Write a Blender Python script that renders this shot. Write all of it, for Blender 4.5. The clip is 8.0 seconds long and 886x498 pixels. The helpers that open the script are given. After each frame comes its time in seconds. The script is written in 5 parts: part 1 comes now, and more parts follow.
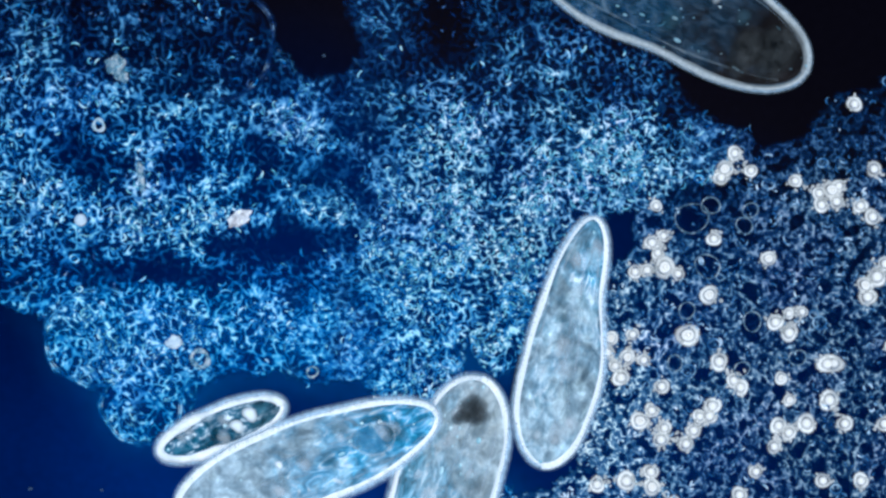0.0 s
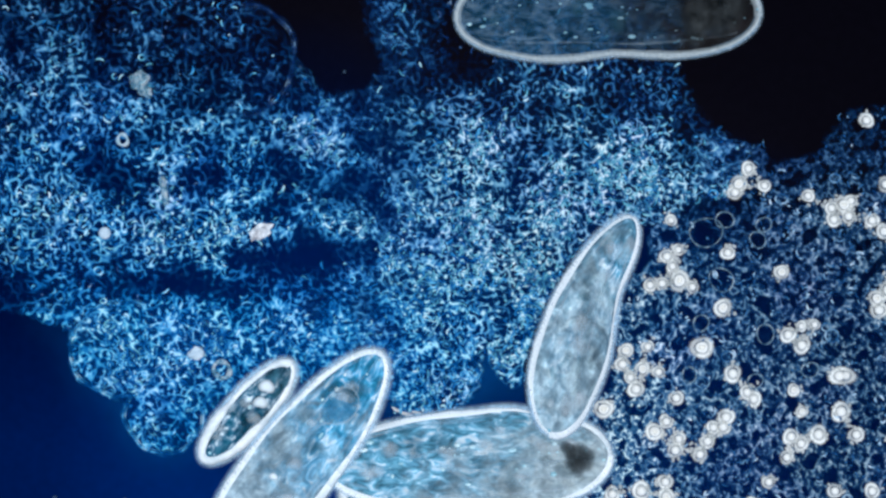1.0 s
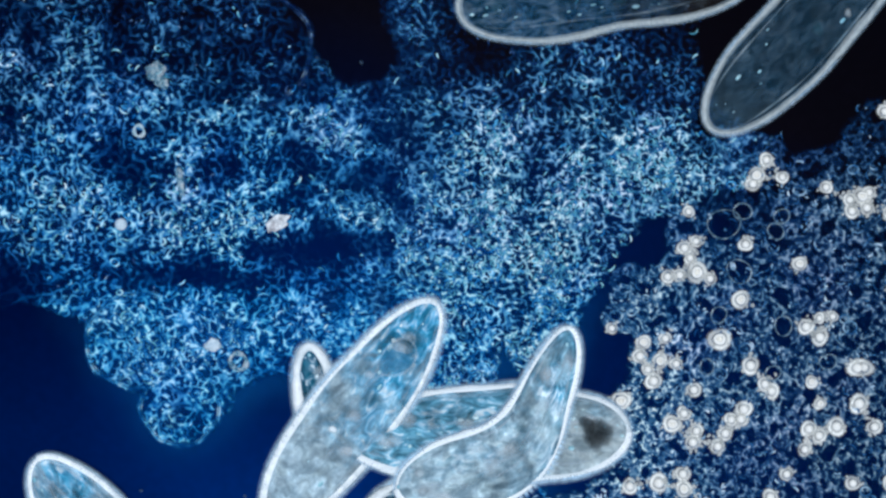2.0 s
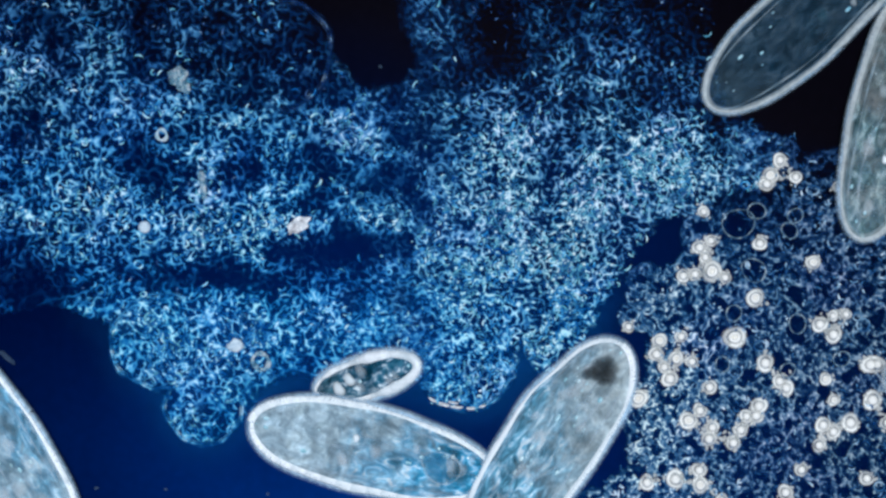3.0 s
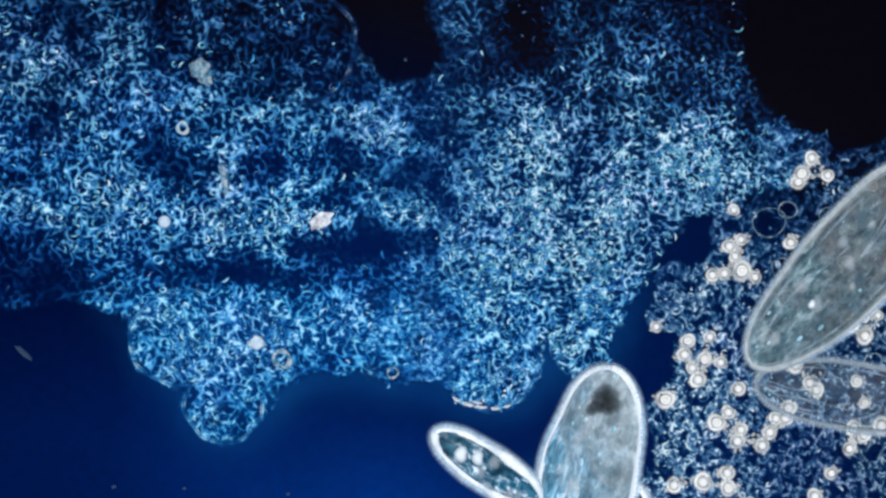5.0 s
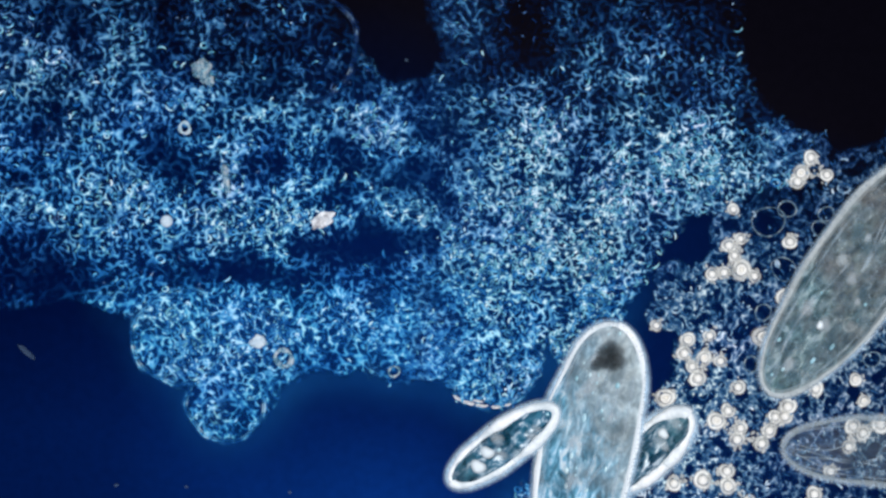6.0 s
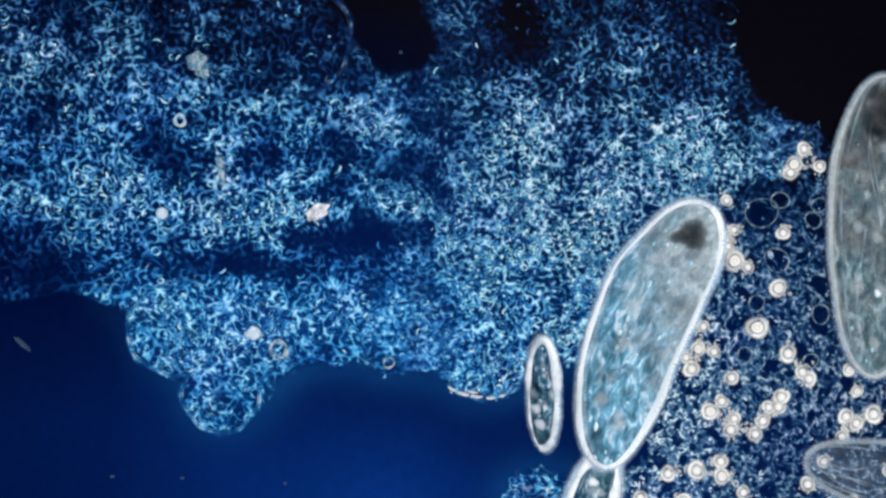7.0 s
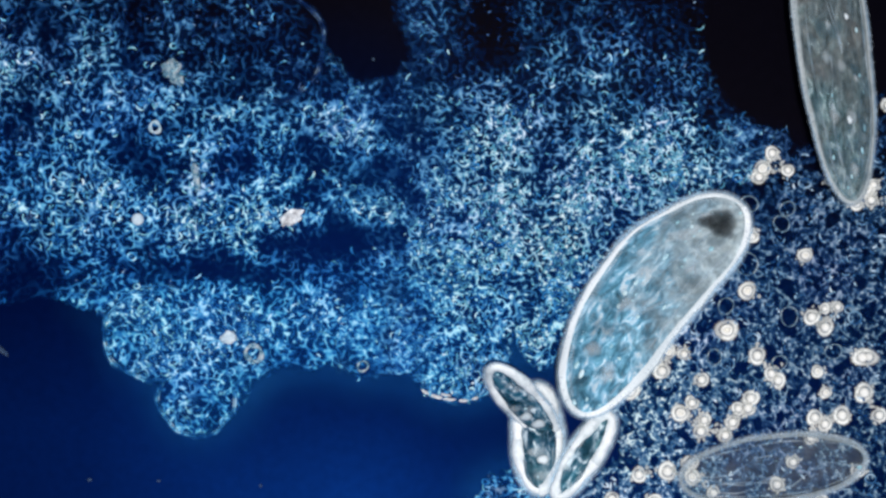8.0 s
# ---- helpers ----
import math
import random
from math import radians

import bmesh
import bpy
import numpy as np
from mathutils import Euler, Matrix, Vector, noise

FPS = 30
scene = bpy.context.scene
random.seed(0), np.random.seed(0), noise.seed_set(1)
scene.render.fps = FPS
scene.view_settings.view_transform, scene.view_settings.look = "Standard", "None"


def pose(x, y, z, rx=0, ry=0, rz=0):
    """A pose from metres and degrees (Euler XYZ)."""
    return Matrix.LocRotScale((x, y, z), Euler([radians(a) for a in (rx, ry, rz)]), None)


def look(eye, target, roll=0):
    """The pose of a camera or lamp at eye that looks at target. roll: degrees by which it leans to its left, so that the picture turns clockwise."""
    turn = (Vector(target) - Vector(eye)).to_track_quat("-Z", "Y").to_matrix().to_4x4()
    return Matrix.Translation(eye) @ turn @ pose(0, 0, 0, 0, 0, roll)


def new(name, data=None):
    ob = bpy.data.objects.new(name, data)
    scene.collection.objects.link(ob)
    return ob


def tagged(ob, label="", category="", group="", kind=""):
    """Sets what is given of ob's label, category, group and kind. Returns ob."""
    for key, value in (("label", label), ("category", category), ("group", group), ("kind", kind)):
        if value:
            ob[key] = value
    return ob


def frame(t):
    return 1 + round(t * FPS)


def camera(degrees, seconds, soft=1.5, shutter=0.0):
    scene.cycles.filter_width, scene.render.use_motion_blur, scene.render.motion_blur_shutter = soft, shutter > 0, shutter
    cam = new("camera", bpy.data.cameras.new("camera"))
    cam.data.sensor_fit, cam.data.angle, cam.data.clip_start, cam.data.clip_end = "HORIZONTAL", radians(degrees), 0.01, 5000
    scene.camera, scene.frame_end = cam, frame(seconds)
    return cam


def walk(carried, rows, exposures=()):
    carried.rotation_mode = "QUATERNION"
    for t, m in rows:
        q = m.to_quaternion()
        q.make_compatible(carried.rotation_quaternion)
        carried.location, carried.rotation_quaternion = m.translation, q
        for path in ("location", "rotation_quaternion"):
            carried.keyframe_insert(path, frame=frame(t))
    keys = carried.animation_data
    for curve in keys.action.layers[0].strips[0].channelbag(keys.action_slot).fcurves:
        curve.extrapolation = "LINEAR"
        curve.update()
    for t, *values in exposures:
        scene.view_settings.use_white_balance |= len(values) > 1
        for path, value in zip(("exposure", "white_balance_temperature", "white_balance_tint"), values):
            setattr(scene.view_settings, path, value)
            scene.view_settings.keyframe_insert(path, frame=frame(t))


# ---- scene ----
# A drop of pond water under the microscope, built about two thousand times life size:
# a slide, a mat of bacterial threads, loose spores and swimming ciliates.
cam = camera(12, 8.0, soft=2.6)
walk(cam, [
    (0, pose(0.0318, -0.0360, 7.2277, 0.16, -0.53, 0.27)),
    (0.2, pose(0.0160, -0.0376, 7.2436, 0.16, -0.50, 0.48)),
    (0.5, pose(0.0104, -0.0353, 7.2704, 0.16, -0.45, 0.40)),
    (0.8, pose(0.0218, -0.0225, 7.3029, 0.17, -0.39, 0.48)),
    (1, pose(0.0208, -0.0161, 7.3450, 0.18, -0.36, 0.38)),
    (1.2, pose(0.0281, -0.0207, 7.3231, 0.17, -0.33, 0.37)),
    (1.5, pose(0.0124, -0.0031, 7.3579, 0.16, -0.28, 0.35)),
    (1.7, pose(0.0102, -0.0226, 7.3059, 0.14, -0.27, 0.47)),
    (2.8, pose(-0.0015, -0.0187, 7.4293, 0.08, -0.05, 0.08)),
    (3, pose(0.0017, -0.0157, 7.4364, 0.07, -0.02, 0.10)),
    (3.5, pose(0.0000, -0.0000, 7.4792, 0.00, 0.00, 0.00)),
    (3.8, pose(0.0108, 0.0165, 7.4608, -0.06, 0.03, -0.15)),
    (4, pose(-0.0023, 0.0028, 7.3769, -0.11, 0.04, 0.57)),
    (4.2, pose(-0.0432, -0.0020, 7.3370, -0.13, 0.07, 1.19)),
    (4.5, pose(-0.0551, 0.0077, 7.2983, -0.17, 0.10, 0.72)),
    (4.8, pose(-0.0334, 0.0144, 7.3086, -0.18, 0.12, 0.61)),
    (5, pose(-0.0253, 0.0135, 7.3072, -0.20, 0.11, 0.51)),
    (5.2, pose(-0.0191, 0.0084, 7.2930, -0.19, 0.12, 0.45)),
    (6.3, pose(-0.0318, 0.0042, 7.3604, -0.13, 0.12, 0.49)),
    (6.5, pose(-0.0367, 0.0052, 7.3659, -0.14, 0.09, 0.44)),
    (7, pose(-0.0401, -0.0010, 7.3673, -0.21, -0.07, 0.39)),
    (7.5, pose(-0.0228, 0.0129, 7.4146, -0.28, -0.25, 0.35)),
    (8, pose(-0.0273, 0.0229, 7.4505, -0.33, -0.34, 0.17)),
], [(0, 0.13, 5900, 10), (0.5, 0.02, 6000, 10), (1, 0.05, 6150, 10), (1.5, -0.2, 6050, 10), (1.8, -0.12, 6150, 10), (2.8, 0.0, 6320, 11), (3.5, 0, 6320, 11),
    (4.5, 0.08, 6400, 12), (6.3, 0.1, 6900, 14), (8, 0.1, 6950, 14)])

# ---- light: the microscope's lamp, straight along the optical axis ----
world = bpy.data.worlds.new("world")
world.use_nodes = True
scene.world = world
world.node_tree.nodes["Background"].inputs[0].default_value = (0.36, 0.60, 1.0, 1)
world.node_tree.nodes["Background"].inputs[1].default_value = 0.34
lamp = bpy.data.lights.new("microscope_lamp", "SUN")
lamp.energy, lamp.angle, lamp.color = 3.1, radians(1), (0.94, 0.975, 1.0)
new("microscope_lamp", lamp).matrix_world = look((0.01, -0.01, 9), (0, 0, 0))
scene.view_settings.exposure = 0.0


# ---- materials ----
def material(name, build, alpha=1.0, rough=0.5, gloss=0.3, fade=False):
    """A node material; build(nodes, links) returns the colour socket and a height socket or None.
    fade: the matter is as dense as the thickness stored at its corners."""
    m = bpy.data.materials.new(name)
    m.use_nodes = True
    n, k = m.node_tree.nodes, m.node_tree.links
    bsdf, out = n["Principled BSDF"], n["Material Output"]
    bsdf.inputs["Roughness"].default_value = rough
    bsdf.inputs["Specular IOR Level"].default_value = gloss
    colour, height = build(n, k)
    k.new(colour, bsdf.inputs["Base Color"])
    if height:
        bump = n.new("ShaderNodeBump")
        bump.inputs["Strength"].default_value, bump.inputs["Distance"].default_value = 0.5, 0.004
        k.new(height, bump.inputs["Height"])
        k.new(bump.outputs[0], bsdf.inputs["Normal"])
    if alpha < 1 or fade:
        clear, mix = n.new("ShaderNodeBsdfTransparent"), n.new("ShaderNodeMixShader")
        mix.inputs[0].default_value = alpha
        if fade:
            k.new(maths(n, k, "MULTIPLY", stored(n, "thickness"), alpha), mix.inputs[0])
        k.new(clear.outputs[0], mix.inputs[1])
        k.new(bsdf.outputs[0], mix.inputs[2])
        k.new(mix.outputs[0], out.inputs[0])
    return m


def stored(n, name, output="Fac"):
    """A value stored at the mesh's corners."""
    a = n.new("ShaderNodeAttribute")
    a.attribute_name = name
    return a.outputs[output]


def noise_node(n, k, scale, detail=3.0, vector=None, rough=0.5, bend=0.0):
    t = n.new("ShaderNodeTexNoise")
    t.inputs["Scale"].default_value, t.inputs["Detail"].default_value, t.inputs["Roughness"].default_value = scale, detail, rough
    t.inputs["Distortion"].default_value = bend
    k.new(vector or n.new("ShaderNodeTexCoord").outputs["Object"], t.inputs["Vector"])
    return t.outputs["Fac"]


def maths(n, k, operation, *values, clamp=False):
    m = n.new("ShaderNodeMath")
    m.operation, m.use_clamp = operation, clamp
    for socket, v in zip(m.inputs, values):
        if isinstance(v, (int, float)):
            socket.default_value = v
        else:
            k.new(v, socket)
    return m.outputs[0]


def ramp(n, k, value, stops):
    r = n.new("ShaderNodeValToRGB")
    while len(r.color_ramp.elements) < len(stops):
        r.color_ramp.elements.new(0.5)
    for e, (p, c) in zip(r.color_ramp.elements, stops):
        e.position, e.color = p, (*c, 1)
    k.new(value, r.inputs[0])
    return r.outputs[0]


def blend(n, k, fac, a, b, mode="MIX"):
    m = n.new("ShaderNodeMix")
    m.data_type, m.blend_type = "RGBA", mode
    for socket, v in ((m.inputs[0], fac), (m.inputs[6], a), (m.inputs[7], b)):
        if isinstance(v, (int, float)):
            socket.default_value = v
        elif isinstance(v, tuple):
            socket.default_value = (*v, 1)
        else:
            k.new(v, socket)
    return m.outputs[2]


def mottled(stops, scale, fine, strength=0.35):
    """Patches of colour at one scale, broken by a finer grain."""
    def build(n, k):
        c = ramp(n, k, noise_node(n, k, scale), stops)
        g = noise_node(n, k, fine, 4.0)
        grey = ramp(n, k, g, [(0.25, (1 - strength,) * 3), (0.75, (1, 1, 1))])
        return blend(n, k, 1.0, c, grey, "MULTIPLY"), g
    return build


def island(stops, tint, scale=4.0):
    """A colour of its own for every thread or grain, tinted in broad patches."""
    def build(n, k):
        g = n.new("ShaderNodeNewGeometry")
        near = maths(n, k, "MULTIPLY_ADD", noise_node(n, k, 50.0, 2.5), 3.4, -1.28, clamp=True)
        own = maths(n, k, "MULTIPLY_ADD", g.outputs["Random Per Island"], 0.34, maths(n, k, "MULTIPLY", near, 0.66), clamp=True)
        c = ramp(n, k, own, stops)
        t = ramp(n, k, noise_node(n, k, scale), tint)
        return blend(n, k, 1.0, c, t, "MULTIPLY"), None
    return build


def slide_colour(n, k):
    """Navy glass with the field's uneven light painted in: it turns to black along the slide's far edge."""
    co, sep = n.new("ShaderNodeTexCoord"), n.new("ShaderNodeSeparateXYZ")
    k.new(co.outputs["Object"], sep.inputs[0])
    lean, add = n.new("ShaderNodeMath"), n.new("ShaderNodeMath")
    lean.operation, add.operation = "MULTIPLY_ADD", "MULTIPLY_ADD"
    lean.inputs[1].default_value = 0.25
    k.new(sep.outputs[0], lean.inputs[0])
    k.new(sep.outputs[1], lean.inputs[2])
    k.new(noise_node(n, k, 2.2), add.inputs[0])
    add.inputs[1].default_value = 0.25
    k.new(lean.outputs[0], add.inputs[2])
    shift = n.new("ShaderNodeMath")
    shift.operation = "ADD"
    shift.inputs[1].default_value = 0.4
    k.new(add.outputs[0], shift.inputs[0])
    # light falloff put into the colour: brightest at the near edge, black at the far
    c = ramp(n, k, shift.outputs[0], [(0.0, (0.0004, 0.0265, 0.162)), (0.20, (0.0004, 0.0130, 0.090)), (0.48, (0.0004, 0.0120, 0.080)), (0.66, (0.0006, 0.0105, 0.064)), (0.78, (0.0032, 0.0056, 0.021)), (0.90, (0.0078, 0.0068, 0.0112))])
    g = noise_node(n, k, 60.0)
    # vignette painted into the glass: it dims away from a pool at bottom centre
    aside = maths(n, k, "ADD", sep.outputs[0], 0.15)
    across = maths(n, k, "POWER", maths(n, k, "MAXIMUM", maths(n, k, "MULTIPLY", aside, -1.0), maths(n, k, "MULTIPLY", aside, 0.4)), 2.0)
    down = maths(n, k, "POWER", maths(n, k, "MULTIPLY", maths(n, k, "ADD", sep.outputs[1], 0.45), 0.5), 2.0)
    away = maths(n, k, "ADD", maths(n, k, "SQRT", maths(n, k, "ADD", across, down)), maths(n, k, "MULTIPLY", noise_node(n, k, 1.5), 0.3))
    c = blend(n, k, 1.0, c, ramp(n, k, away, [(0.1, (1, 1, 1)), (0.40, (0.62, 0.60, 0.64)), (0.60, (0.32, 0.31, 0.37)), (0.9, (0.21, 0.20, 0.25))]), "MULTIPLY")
    return blend(n, k, 1.0, c, ramp(n, k, g, [(0.3, (0.85, 0.85, 0.85)), (0.7, (1, 1, 1))]), "MULTIPLY"), None


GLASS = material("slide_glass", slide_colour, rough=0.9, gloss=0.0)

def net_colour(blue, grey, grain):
    """Slime that looks the brighter the more of it lies there (the value stored at the corners, with light falloff
    painted in), blue or grey by its paleness.
    """
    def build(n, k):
        much = stored(n, "dimmed_richness")
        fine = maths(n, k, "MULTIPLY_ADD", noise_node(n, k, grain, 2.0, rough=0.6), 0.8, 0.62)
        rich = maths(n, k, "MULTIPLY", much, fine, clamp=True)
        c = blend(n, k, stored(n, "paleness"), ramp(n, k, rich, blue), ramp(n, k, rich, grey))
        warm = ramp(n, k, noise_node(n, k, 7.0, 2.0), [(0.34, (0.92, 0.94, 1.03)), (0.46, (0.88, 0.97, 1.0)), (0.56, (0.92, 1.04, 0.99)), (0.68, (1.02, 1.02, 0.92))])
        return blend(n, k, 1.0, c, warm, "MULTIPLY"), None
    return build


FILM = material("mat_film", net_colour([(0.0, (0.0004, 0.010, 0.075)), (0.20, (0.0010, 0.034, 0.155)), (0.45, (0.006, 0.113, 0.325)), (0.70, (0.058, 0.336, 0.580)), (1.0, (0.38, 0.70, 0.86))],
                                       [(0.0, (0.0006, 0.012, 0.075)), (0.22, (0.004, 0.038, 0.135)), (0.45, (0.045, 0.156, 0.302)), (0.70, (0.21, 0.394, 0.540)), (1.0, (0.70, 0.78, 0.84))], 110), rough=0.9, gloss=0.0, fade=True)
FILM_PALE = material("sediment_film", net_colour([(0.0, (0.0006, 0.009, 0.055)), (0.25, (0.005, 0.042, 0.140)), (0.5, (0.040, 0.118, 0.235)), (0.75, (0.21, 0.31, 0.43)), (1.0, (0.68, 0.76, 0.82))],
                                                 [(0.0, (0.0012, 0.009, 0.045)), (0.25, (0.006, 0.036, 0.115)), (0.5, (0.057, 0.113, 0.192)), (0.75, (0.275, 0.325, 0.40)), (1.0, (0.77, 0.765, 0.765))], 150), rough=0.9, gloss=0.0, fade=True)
BROAD = [(0.3, (0.72, 0.90, 1.0)), (0.5, (0.88, 0.97, 1.0)), (0.68, (0.92, 1.0, 0.98))]
BRIGHT = material("bright_threads", island([(0.0, (0.001, 0.022, 0.11)), (0.33, (0.004, 0.085, 0.27)), (0.58, (0.034, 0.238, 0.50)), (0.78, (0.17, 0.52, 0.765)), (1.0, (0.66, 0.86, 0.96))], BROAD), rough=0.8, gloss=0.0, fade=True)
PALE = material("pale_threads", island([(0.0, (0.002, 0.032, 0.12)), (0.33, (0.030, 0.145, 0.28)), (0.53, (0.12, 0.38, 0.48)), (0.75, (0.46, 0.70, 0.76)), (1.0, (0.90, 0.94, 0.97))], BROAD), rough=0.8, gloss=0.0, fade=True)
SEDIMENT = material("sediment_threads", island([(0.0, (0.003, 0.03, 0.11)), (0.38, (0.03, 0.11, 0.24)), (0.60, (0.19, 0.31, 0.43)), (0.78, (0.52, 0.60, 0.69)), (1.0, (0.95, 0.94, 0.97))], BROAD), rough=0.8, gloss=0.0, fade=True)
# blue of the glow painted round the mat
HAZE = material("mat_glow", mottled([(0.3, (0.003, 0.085, 0.31)), (0.7, (0.007, 0.135, 0.42))], 9, 60, 0.3), alpha=0.8, rough=0.9, gloss=0.0, fade=True)
# darkened thread colours for the dim top of the field
FAINT = material("faint_threads", island([(0.0, (0.001, 0.010, 0.050)), (0.5, (0.008, 0.035, 0.12)), (0.8, (0.07, 0.13, 0.25)), (1.0, (0.32, 0.42, 0.54))], BROAD), rough=0.8, gloss=0.0, fade=True)
SPORE = material("spore_wall", mottled([(0.3, (0.80, 0.76, 0.67)), (0.7, (0.94, 0.91, 0.84))], 30, 200, 0.08), rough=0.35, gloss=0.5)
HALO = material("spore_halo", mottled([(0.3, (0.74, 0.74, 0.68)), (0.7, (0.92, 0.90, 0.83))], 30, 200, 0.15), rough=0.5, fade=True)
CREAM = material("spore_slime", mottled([(0.3, (0.42, 0.44, 0.42)), (0.7, (0.84, 0.82, 0.76))], 40, 200, 0.2), alpha=0.75, rough=0.6, gloss=0.1, fade=True)
RIM = material("pellicle", mottled([(0.3, (0.60, 0.67, 0.68)), (0.5, (0.86, 0.90, 0.89)), (0.66, (0.97, 0.98, 0.96))], 16, 120, 0.22), rough=0.45, gloss=0.3)
RIM_DULL = material("dull_pellicle", mottled([(0.3, (0.50, 0.55, 0.54)), (0.7, (0.70, 0.73, 0.70))], 18, 110, 0.35), rough=0.45, gloss=0.0, alpha=0.68)
RIM_FAINT = material("faint_pellicle", mottled([(0.3, (0.50, 0.55, 0.54)), (0.7, (0.70, 0.73, 0.70))], 18, 110, 0.35), rough=0.45, gloss=0.0, alpha=0.20)
# pale blue of the glow painted round the ciliates
FRINGE = material("halo_fringe", mottled([(0.3, (0.46, 0.72, 0.93)), (0.7, (0.70, 0.88, 0.99))], 60, 260, 0.25), rough=0.7, gloss=0.0, fade=True)
CILIA = material("cilia", mottled([(0.3, (0.70, 0.82, 0.92)), (0.7, (0.88, 0.94, 0.98))], 20, 150, 0.1), alpha=0.28, rough=0.7, gloss=0.0)


def plasm(name, grey, blue, turn, shift, alpha, bias=0.35, streaky=1.0, side=0.0, fleck=1.0):
    """Cell plasm: cloudy grey that passes into flecked blue along the body (turn < 0: blue at the tail) and across it (side)."""
    def build(n, k):
        at, move = stored(n, "body", "Vector"), n.new("ShaderNodeMapping")
        move.inputs["Location"].default_value = (shift, shift * 1.7, 0)
        k.new(at, move.inputs["Vector"])
        v = move.outputs[0]
        sep = n.new("ShaderNodeSeparateXYZ")
        k.new(at, sep.inputs[0])
        squeeze = n.new("ShaderNodeMapping")
        squeeze.inputs["Scale"].default_value = (0.55, 1.0, 1.0)
        k.new(v, squeeze.inputs["Vector"])
        long = squeeze.outputs[0]
        streak = ramp(n, k, noise_node(n, k, 40, 3.0, long, 0.55, 1.2), [(0.34, (1 - 0.34 * streaky, 1 - 0.28 * streaky, 1 - 0.24 * streaky)), (0.5, (0.96, 0.98, 1.0)), (0.64, (1 + 0.34 * streaky, 1 + 0.32 * streaky, 1 + 0.28 * streaky))])
        big, small = noise_node(n, k, 13, 3.0, v, 0.6, 0.8), noise_node(n, k, 52, 4.0, v, 0.6, 0.7)
        across = maths(n, k, "MULTIPLY_ADD", sep.outputs[1], side, maths(n, k, "MULTIPLY_ADD", big, 2.4, -1.2))
        fac = maths(n, k, "ADD", maths(n, k, "MULTIPLY_ADD", sep.outputs[0], turn, across), bias, clamp=True)
        tone = [tuple(min(1, c * f) for c in grey) for f in (0.62, 0.95, 1.2, 1.7)]
        c = ramp(n, k, small, [(0.3, tone[0]), (0.48, tone[1]), (0.6, tone[2]), (0.74, tone[3])])
        flecks = noise_node(n, k, 58, 3.0, long, 0.55, 1.0)
        cell = ramp(n, k, flecks, [(0.30, tuple(0.35 * c_ for c_ in blue)), (0.46, blue), (0.54, tuple(min(1, 1.5 * c_ + 0.05) for c_ in blue)), (0.60, tuple(min(1, 1.5 * c_ * (1 - fleck) + (1.2 * c_ + 0.36) * fleck) for c_ in blue)), (0.67, tuple(min(1, 1.9 * c_ * (1 - fleck) + w_ * fleck) for c_, w_ in zip(blue, (0.84, 0.94, 0.95))))])
        blotch = ramp(n, k, noise_node(n, k, 22, 2.0, v, 0.5, 1.0), [(0.3, (0.52, 0.56, 0.58)), (0.45, (0.84, 0.87, 0.88)), (0.62, (1.08, 1.08, 1.08))])
        return blend(n, k, 1.0, blend(n, k, 1.0, blend(n, k, fac, c, cell), blotch, "MULTIPLY"), streak, "MULTIPLY"), small
    return material(name, build, alpha=alpha, rough=0.6, gloss=0.0)


GRAIN = material("food_grains", island([(0.0, (0.16, 0.36, 0.42)), (0.4, (0.34, 0.54, 0.58)), (0.8, (0.62, 0.76, 0.76)), (1.0, (0.92, 0.95, 0.93))], BROAD, 20.0), rough=0.4)
NUCLEUS = material("nucleus", mottled([(0.3, (0.008, 0.010, 0.011)), (0.7, (0.06, 0.065, 0.064))], 40, 150, 0.4), alpha=0.85, rough=0.8, gloss=0.0, fade=True)
VACUOLE = material("vacuole", mottled([(0.3, (0.76, 0.84, 0.85)), (0.7, (0.93, 0.96, 0.95))], 25, 120, 0.1), rough=0.5, fade=True)
VACUOLE_DIM = material("pale_vacuole", mottled([(0.3, (0.70, 0.80, 0.82)), (0.7, (0.92, 0.96, 0.96))], 40, 150, 0.2), alpha=0.32, rough=0.6, gloss=0.0, fade=True)
VACUOLE_DARK = material("dark_vacuole", mottled([(0.3, (0.02, 0.10, 0.14)), (0.7, (0.08, 0.16, 0.20))], 40, 150, 0.2), alpha=0.32, rough=0.6, gloss=0.0, fade=True)
MEMBRANE = material("inner_membrane", mottled([(0.3, (0.40, 0.62, 0.74)), (0.7, (0.86, 0.93, 0.95))], 30, 150, 0.3), alpha=0.32, rough=0.5, gloss=0.1, fade=True)
CLEAR = material("vacuole_water", mottled([(0.3, (0.02, 0.17, 0.32)), (0.5, (0.05, 0.27, 0.45)), (0.7, (0.24, 0.50, 0.64))], 45, 150, 0.3), alpha=0.75, rough=0.5, gloss=0.1, fade=True)
PEARL = material("pearly_wall", mottled([(0.3, (0.50, 0.66, 0.76)), (0.7, (0.84, 0.92, 0.95))], 60, 200, 0.2), alpha=0.85, rough=0.5, gloss=0.1)
CYST = material("cyst_wall", mottled([(0.36, (0.04, 0.20, 0.34)), (0.5, (0.30, 0.55, 0.66)), (0.62, (0.86, 0.94, 0.95))], 75, 190, 0.4), alpha=0.42, rough=0.6, gloss=0.1)
SHELL = material("shell", mottled([(0.3, (0.40, 0.68, 0.82)), (0.5, (0.66, 0.86, 0.92)), (0.7, (0.92, 0.97, 0.98))], 70, 200, 0.15), alpha=0.42, rough=0.6, gloss=0.1)
